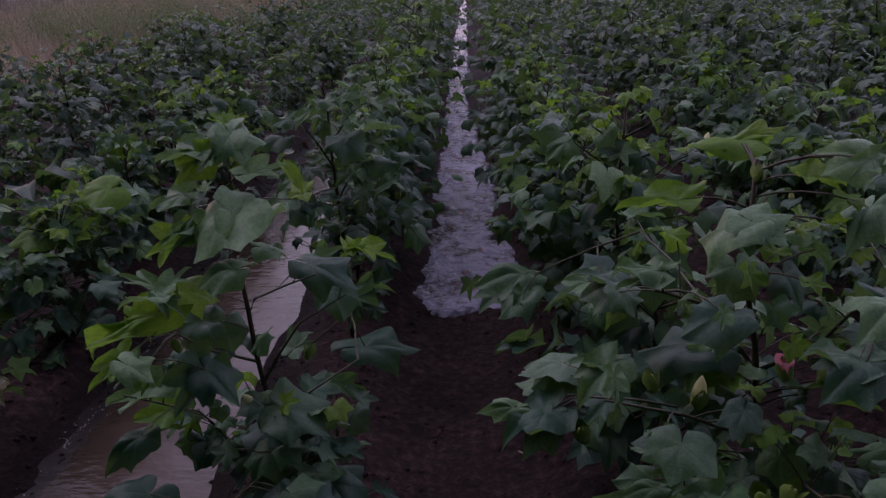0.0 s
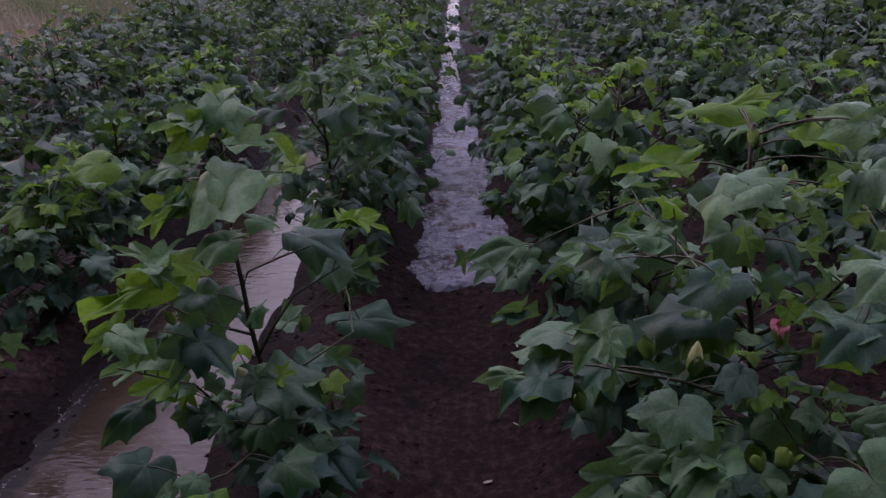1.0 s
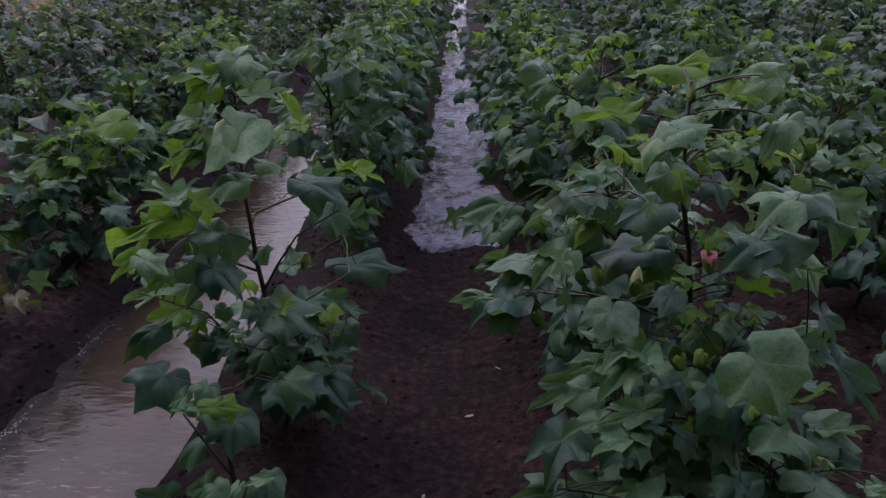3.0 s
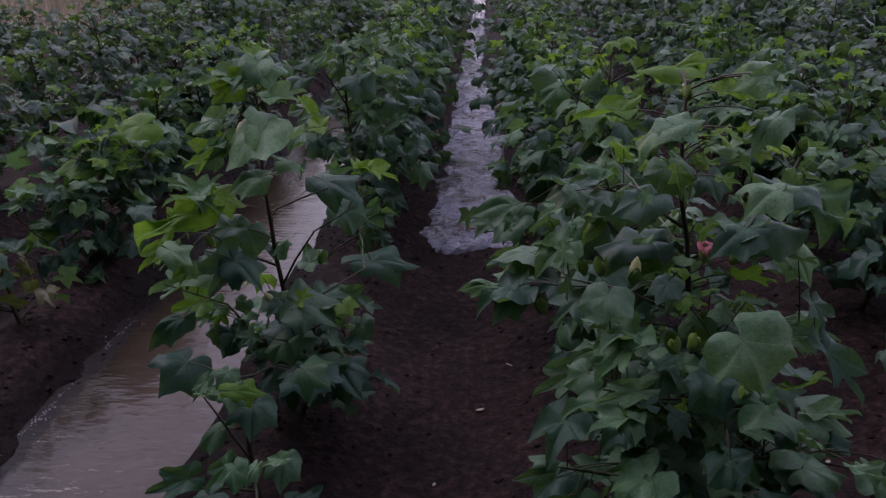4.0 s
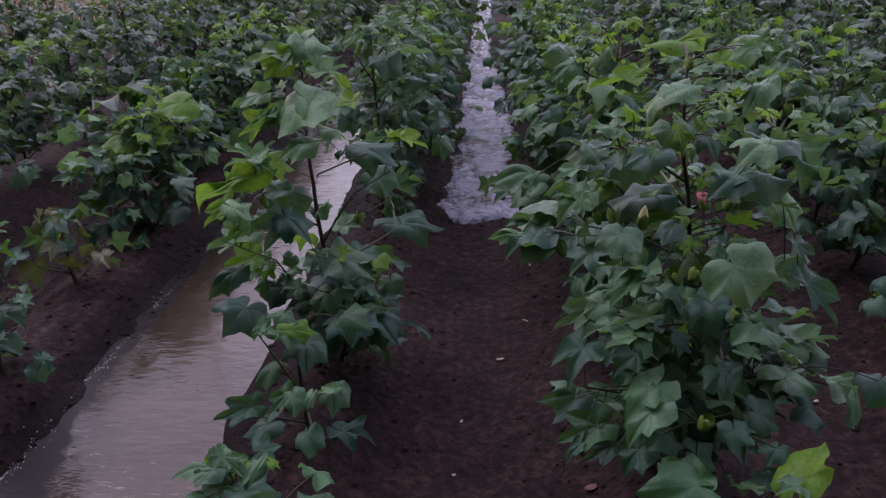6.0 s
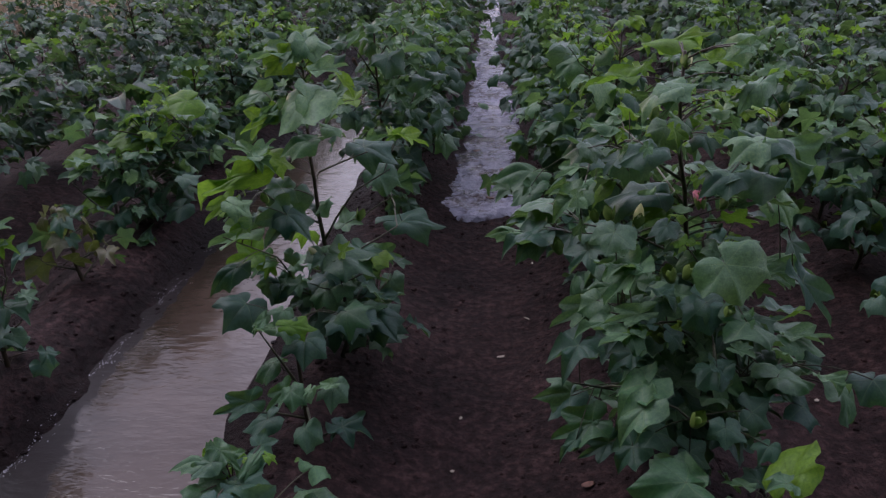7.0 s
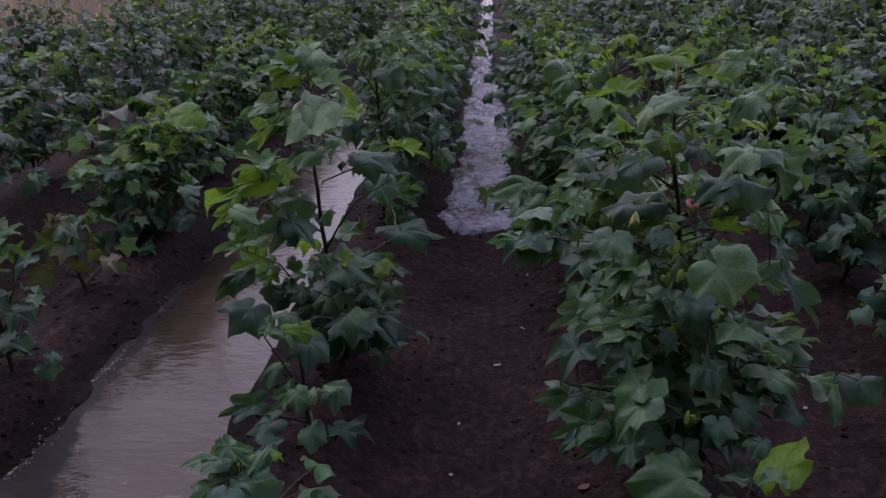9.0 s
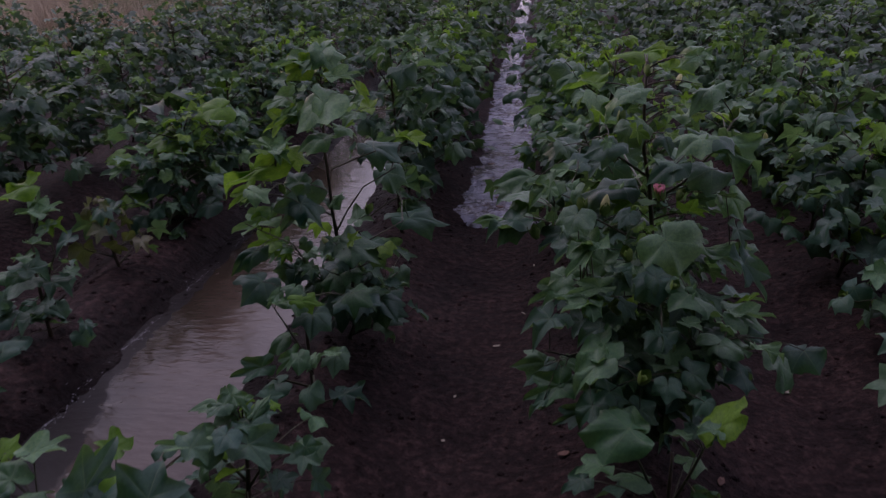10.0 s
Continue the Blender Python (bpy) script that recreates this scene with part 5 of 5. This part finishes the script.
hang(flowering, 0.447, 0.600, 0.595, -36, 43, 23, 0.038, 0.67, 4, 2)
hang(flowering, 0.569, 0.720, 0.506, 5, 21, 20, 0.087, 0.67, 2, 0)
hang(flowering, 0.576, 0.720, 0.508, 13, 3, 13, 0.081, 0.29, 2, 3)
hang(flowering, 0.402, 0.580, 0.533, -139, 10, 4, 0.049, 0.76, 0, 6)
hang(flowering, 0.402, 0.570, 0.539, -10, 39, 12, 0.048, 0.76, 0, 1)
hang(flowering, 0.509, 0.610, 0.497, -66, 11, 17, 0.046, 1.03, 0, 4)
hang(flowering, 0.508, 0.600, 0.504, 9, -10, 3, 0.072, 0.67, 4, 2)
hang(flowering, 0.665, 0.620, 0.492, -134, 26, 1, 0.050, 0.95, 0, 6)
hang(flowering, 0.590, 0.610, 0.496, 2, 14, 16, 0.057, 0.34, 2, 1)
hang(flowering, 0.413, 0.520, 0.464, -95, 36, -9, 0.037, 0.99, 0, 0)
hang(flowering, 0.458, 0.720, 0.852, -142, 1, -11, 0.064, 0.80, 2, 4)
hang(flowering, 0.471, 0.740, 0.850, 7, 3, -1, 0.084, 0.84, 0, 4)
hang(flowering, 0.502, 0.740, 0.830, 3, 19, 34, 0.109, 0.46, 2, 1)
hang(flowering, 0.503, 0.800, 0.772, -146, 4, -22, 0.064, 0.76, 0, 6)
hang(flowering, 0.406, 0.660, 0.819, -152, 5, -9, 0.062, 0.76, 0, 4)
hang(flowering, 0.405, 0.670, 0.819, 139, -2, 0, 0.062, 0.67, 0, 1)
hang(flowering, 0.524, 0.850, 0.753, -64, 4, -5, 0.041, 0.67, 1, 0)
hang(flowering, 0.493, 0.860, 0.912, -132, 9, -1, 0.078, 0.50, 2, 4)
hang(flowering, 0.484, 1.000, 0.830, 132, 11, -18, 0.072, 0.42, 2, 1)
hang(flowering, 0.377, 0.900, 0.835, 5, 22, 20, 0.053, 0.76, 2, 4)
hang(flowering, 0.354, 0.880, 0.831, -113, 21, -15, 0.055, 0.76, 4, 2)
hang(flowering, 0.425, 0.900, 0.810, -83, 14, 14, 0.052, 0.76, 0, 4)
hang(flowering, 0.390, 0.640, 0.609, -148, 25, -14, 0.053, 0.84, 0, 6)
hang(flowering, 0.393, 0.640, 0.614, -2, 33, 26, 0.056, 0.84, 0, 0)
hang(flowering, 0.336, 0.700, 0.596, 1, 12, 0, 0.045, 0.84, 0, 1)
hang(flowering, 0.373, 0.800, 0.655, -154, 19, 3, 0.034, 0.67, 4, 2)
hang(flowering, 0.356, 0.800, 0.676, -121, 17, -10, 0.047, 0.67, 0, 0)
hang(flowering, 0.323, 0.570, 0.412, -3, 18, 19, 0.056, 0.76, 0, 6)
hang(flowering, 0.378, 0.560, 0.383, -9, 29, 19, 0.050, 0.84, 0, 0)
hang(flowering, 0.297, 0.600, 0.358, -144, 36, -4, 0.056, 0.84, 0, 1)
hang(flowering, 0.459, 0.550, 0.472, -2, 32, 32, 0.052, 0.84, 0, 0)
hang(flowering, 0.556, 0.600, 0.450, -6, 31, 21, 0.055, 0.84, 0, 6)
hang(flowering, 0.473, 0.500, 0.448, -130, 6, -4, 0.035, 0.84, 0, 4)
flowering["fruits"] += [(Vector((0.350, 0.70, 0.622)), 200, "boll"), (Vector((0.374, 0.70, 0.628)), 320, "boll"), (Vector((0.178, 0.85, 0.60)), 180, "boll"), (Vector((0.154, 0.88, 0.60)), 250, "flower_bud"), (Vector((0.274, 0.90, 0.645)), 100, "boll"), (Vector((0.369, 0.528, 0.462)), 300, "boll"), (Vector((0.383, 0.915, 0.93)), 90, "flower_bud"), (Vector((0.55, 0.90, 0.85)), 20, "flower_bud"), (Vector((0.452, 0.82, 0.705)), 330, "flower_bud"), (Vector((0.25, 0.92, 0.635)), 150, "flower_bud"), (Vector((0.336, 0.92, 0.835)), 60, "flower_bud"), (Vector((0.335, 0.66, 0.53)), 240, "boll"), (Vector((0.42, 0.62, 0.60)), 300, "flower_bud")]
bush = plant_near(flowering, (0, 0, 0), "large leafy cotton plant bearing a pink and a cream flower")
for where, tilt, az, petals, words in (((0.31, 0.83, 0.662), 8, 40, CANDLE, "closed cream flower in green bracts"), ((0.424, 0.850, 0.692), 14, 200, ROSE, "withering pink flower in green bracts"), ((0.321, 0.68, 0.532), 70, 350, WITHERED, "dried brown flower")):
    bloom = part("flower", petals, bush, Matrix.Translation(where) @ pose(0, 0, 0, 0, tilt, az), words)
    for bract in CALYX:
        part("bract", bract, bloom)

# the plant in front of it
edge = given_plan([(0.42, 0.49, 0.04), (0.425, 0.48, 0.15), (0.43, 0.475, 0.25), (0.425, 0.47, 0.36)], [[(0.425, 0.48, 0.2), (0.46, 0.47, 0.32), (0.49, 0.47, 0.42)], [(0.425, 0.48, 0.22), (0.37, 0.46, 0.34), (0.34, 0.45, 0.40)]])
fill(edge, plan_plant(631, 0.32, 0.22, 1.5, leaf=0.07, bushy=1.2), (0.43, 0.50, 0.04), lambda p: p.z < 0.34, 0.2)
hang(edge, 0.342, 0.440, 0.425, -174, -5, -19, 0.089, 0.67, 4, 6)
hang(edge, 0.349, 0.470, 0.403, 133, -15, -39, 0.072, 0.67, 4, 1)
hang(edge, 0.486, 0.440, 0.437, 57, -57, -28, 0.074, 0.66, 1, 2)
hang(edge, 0.472, 0.420, 0.448, -155, -16, -2, 0.037, 0.76, 4, 1)
hang(edge, 0.462, 0.490, 0.391, 121, -27, -10, 0.033, 0.67, 0, 4)
hang(edge, 0.467, 0.490, 0.389, 75, -34, -22, 0.030, 0.67, 0, 1)
hang(edge, 0.439, 0.470, 0.395, 155, 5, -8, 0.037, 0.34, 4, 3)
plant_near(edge, (0, 0, 0), "small cotton plant with a large yellowing leaf")

# ---- the rows further off ----
kinds = [plan_plant(300 + i, 0.54 + 0.03 * i, 0.42 + 0.01 * i, 1.8, leaf=0.066, bushy=2.4, fresh=0.5) for i in range(7)]
FAR_LABEL = "green cotton plant in a dense distant row"
models, count = ({}, {}), 0
coarse = [crown_arrays(k, COARSE, 0.37) for k in kinds]
bulk = {"v": [], "f": [], "u": [], "s": [], "o": 0}
for row in range(-13, 22):
    x = MID + (row + 0.5) * PITCH
    for y, stop in ((-1.0 + 0.3 * (row % 3), 22), (-6.0 + 0.3 * (row % 3), -1.9)):
        while y < stop:
            rng = random.Random(row * 1000 + int(y * 50))
            y += rng.uniform(0.36, 0.56)
            if row in near_rows and -1.3 < y < near_rows[row][-1][0] + 0.3:
                continue
            if x < -3.3 and y > 6.2 or x < -4.6 and y > 4.5:
                continue
            px, py = x + rng.uniform(-0.05, 0.05), y
            m = Matrix.Translation((px, py, ground_height(px, py))) @ pose(0, 0, 0, 0, 0, rng.uniform(0, 360))
            scale = rng.uniform(0.82, 1.2) * (0.76 if row == -2 and y < 8 else 0.86 if row < -1 else 1.05)
            k = rng.randrange(7)
            if y < 8.5 and -4.2 < x < 5.0 and y > 0.35 * abs(x) - 0.6 and count < 290:
                shelf = models[int(y > 4.6)]
                if k not in shelf:
                    shelf[k] = plant_far(kinds[k], FAR_LABEL, SIMPLE if y > 4.6 else MIDDLE)
                    shelf[k].matrix_basis = m @ Matrix.Diagonal((scale, scale, scale, 1))
                else:
                    copy_thing(shelf[k], m @ Matrix.Diagonal((scale / shelf[k].scale[0],) * 3 + (1,)))
                count += 1
            else:
                v, f, u, s = coarse[k]
                mm = np.array(m) * scale
                mm[:3, 3] = np.array(m)[:3, 3]
                bulk["v"].append(v @ mm[:3, :3].T + mm[:3, 3])
                o = bulk["o"]
                bulk["f"] += [tuple(i + o for i in g) for g in f]
                bulk["u"].append(u)
                bulk["s"] += s
                bulk["o"] += len(v)
field = new("far_cotton", mesh_of("far_cotton", np.concatenate(bulk["v"]), bulk["f"], [CROWN, CROWN_YOUNG], np.concatenate(bulk["u"]), slots=bulk["s"]))
tagged(field, "dense green cotton field stretching into the distance", "cotton field", kind="stuff")

# ---- dry grass verge beyond the field ----
rng = random.Random(77)
verts, faces = [], []
for i in range(60000):
    y = 5.0 + 25 * rng.random() ** 1.4
    x = (-3.6 if y > 6.4 else -4.9) - abs(rng.gauss(0, 3.0))
    h, a, b = rng.uniform(0.25, 0.6), rng.uniform(0, 6.28), rng.uniform(0.05, 0.25)
    z = ground_height(x, y)
    o = len(verts)
    dx, dy = math.cos(a), math.sin(a)
    w = 0.004
    for t, bend in ((0, 0), (0.55, 0.35), (1, 1)):
        for s in ((-1, 1) if t < 1 else (0,)):
            verts.append((x + dx * b * bend - dy * w * s * (1 - t * 0.6), y + dy * b * bend + dx * w * s * (1 - t * 0.6), z + h * t))
    faces += [(o, o + 1, o + 3, o + 2), (o + 2, o + 3, o + 4)]
tagged(new("dry_grass", mesh_of("dry_grass", verts, faces, [STRAW])), "pale dry grass on the verge beyond the field", "grass", kind="stuff")

# ---- straggling shrubs on the verge ----
SPRIG = [(np.array([(0, 0, 0), (0.4, 0.7, 0.1), (0, 1.4, 0), (-0.4, 0.7, 0.1)]), [(0, 1, 2), (0, 2, 3)], np.zeros((4, 2)))]


def build_shrub(seed, x, y, wide, deep, high, twigs):
    """A soft bush of many thin twigs with small leaves."""
    rng = random.Random(seed)
    thing = tagged(new("shrub"), "hazy grey-green shrub on the dry verge", "shrub", "shrubs on the verge")
    thing.matrix_basis = Matrix.Translation((x, y, ground_height(x, y))) @ Matrix.Diagonal((wide, deep, high, 1))
    wood, leaves = [], []
    for k in range(twigs):
        az, up = rng.uniform(0, 360), rng.uniform(30, 85)
        p = Vector((rng.gauss(0, 0.45), rng.gauss(0, 0.35), 0))
        reach = rng.uniform(0.6, 1.1)
        way = [p.copy()]
        for s in range(5):
            p = p + heading(az + rng.uniform(-25, 25), up - 7 * s) * rng.uniform(0.09, 0.15) * reach
            way.append(p.copy())
            for q in range(110):
                leaves.append((p + Vector((rng.gauss(0, 0.085), rng.gauss(0, 0.085), rng.gauss(0, 0.075))), rng.uniform(0, 360), rng.uniform(-60, 60), rng.uniform(-60, 60), rng.uniform(0.006, 0.014), 0))
        wood.append(tube(way, 0.003, 0.0008, 4))
    part("wood", mesh_of("wood", *joined(wood), [TWIG]), thing)
    v, f, u, slots = crown_arrays({"leaves": leaves}, SPRIG)
    part("crown", mesh_of("crown", v, f, [SHRUB], u), thing)


for k, (x, y, wide, deep, high, twigs) in enumerate(((-4.5, 8.7, 0.95, 0.8, 1.15, 100), (-4.35, 10.3, 1.1, 0.9, 1.35, 100), (-4.2, 13.0, 1.3, 1.1, 1.35, 70))):
    build_shrub(91 + k, x, y, wide, deep, high, twigs)

# ---- crumbs of soil, chips and fallen petals ----
rng = random.Random(5)


def lump(rng, r, flat):
    """A rough lump: a six-sided body with pushed corners."""
    verts = [(0, 0, -flat * r)]
    for z, q in ((-0.4, 0.85), (0.35, 0.8)):
        verts += [(q * r * math.cos(a) * rng.uniform(0.75, 1.2), q * r * math.sin(a) * rng.uniform(0.75, 1.2), r * flat * (z + rng.uniform(-0.15, 0.15))) for a in (0, 1.26, 2.51, 3.77, 5.03)]
    verts.append((0, 0, flat * r * rng.uniform(0.7, 1)))
    faces = [(0, 1 + (k + 1) % 5, 1 + k) for k in range(5)] + [(1 + k, 1 + (k + 1) % 5, 6 + (k + 1) % 5, 6 + k) for k in range(5)] + [(11, 6 + k, 6 + (k + 1) % 5) for k in range(5)]
    return verts, faces


crumbs = []
for k in range(30000):
    x, y = rng.uniform(-1.75, 1.75), -0.5 + 4.5 * rng.random() ** 1.3
    s = 0.5 - 0.5 * math.cos(2 * math.pi * (x - MID) / PITCH)
    if rng.random() > 0.25 + 0.75 * s:
        continue
    r = 0.0016 + 0.011 * rng.random() ** 6
    v, f = lump(rng, r, 0.7)
    z = ground_height(x, y) + r * 0.25
    z -= 0.15 * r
    crumbs.append(([(a + x, c + y, e + z) for a, c, e in v], f))
tagged(new("soil_crumbs", mesh_of("soil_crumbs", *joined(crumbs), [SOIL], smooth=False)), "small dark crumbs of soil scattered over the ridges", "soil", kind="stuff")


def scrap(x, y, length, width, turn, m, name, label, category):
    """A curled scrap lying on the soil."""
    verts, faces = [], []
    for i in range(5):
        t = i / 4 - 0.5
        w = width * (1 - 2.4 * t * t)
        for s in (-1, 0, 1):
            for h in (0, 0.0012):
                verts.append((t * length, s * w / 2, 0.25 * width * (s * s + 2 * t * t) + h))
    for i in range(4):
        for s in range(2):
            a = i * 6 + s * 2
            faces += [(a + 1, a + 7, a + 9, a + 3), (a, a + 2, a + 8, a + 6)]
        a = i * 6
        faces += [(a, a + 6, a + 7, a + 1), (a + 4, a + 5, a + 11, a + 10)]
    faces += [(0, 1, 3, 2), (2, 3, 5, 4), (24, 26, 27, 25), (26, 28, 29, 27)]
    ob = new(name, mesh_of(name, verts, faces, [m]))
    ob.matrix_basis = Matrix.Translation((x, y, ground_height(x, y) + 0.002)) @ pose(0, 0, 0, 0, 0, turn)
    return tagged(ob, label, category)


for x, y, length, width, turn in ((0.08, 1.415, 0.022, 0.009, 20), (-0.02, 1.12, 0.012, 0.007, 70), (-0.03, 0.93, 0.010, 0.007, 10), (0.72, 1.72, 0.024, 0.007, 160), (0.19, 2.0, 0.016, 0.006, 95), (0.9, 1.25, 0.014, 0.010, 30), (0.16, 1.62, 0.02, 0.004, 140), (-1.22, 1.75, 0.018, 0.009, 15), (-1.25, 2.1, 0.02, 0.01, 50)):
    scrap(x, y, length, width, turn, CHIP, "wood_chip", "small pale chip lying on the dark soil", "chip")
for x, y, turn in ((0.268, 0.847, 25), (0.62, 0.80, 70), (0.24, 2.45, 10)):
    scrap(x, y, 0.03, 0.016, turn, BROWN, "fallen_petal", "withered brown petal lying on the soil", "petal")
for x, y, turn in ((0.02, 2.75, 40), (0.08, 3.0, 100), (0.03, 2.62, 160), (-0.05, 3.3, 20)):
    ob = scrap(x, y, 0.035, 0.02, turn, BROWN, "floating_leaf", "dead brown leaf afloat on the rushing water", "leaf")
    ob.location.z = 0.028

rng = random.Random(8)
flecks = []
for k in range(1700):
    y = 0.2 + 2.9 * rng.random() ** 1.5
    edge_x = -0.995 - 0.03 * min(1.0, max(0.0, 2.0 - y)) + 0.018 * noise.noise(Vector((y * 7, 2.0, 0))) + 0.008 * noise.noise(Vector((y * 31, 5.0, 0)))
    x = edge_x + rng.gauss(0, 0.005 if k % 4 else 0.018)
    if noise.noise(Vector((y * 5, 7.0, 0))) < 0.0 and k % 7:
        continue
    r = 0.0005 + 0.0014 * rng.random() ** 3
    v, f = lump(rng, r, 0.4)
    z = max(0.0408, ground_height(x, y))
    flecks.append(([(a * 1.3 + x, c * 2.2 + y, e + z) for a, c, e in v], f))
tagged(new("foam", mesh_of("foam", *joined(flecks), [FOAM], smooth=False)), "flecks of pale foam along the edge of the still water", "foam", kind="stuff")
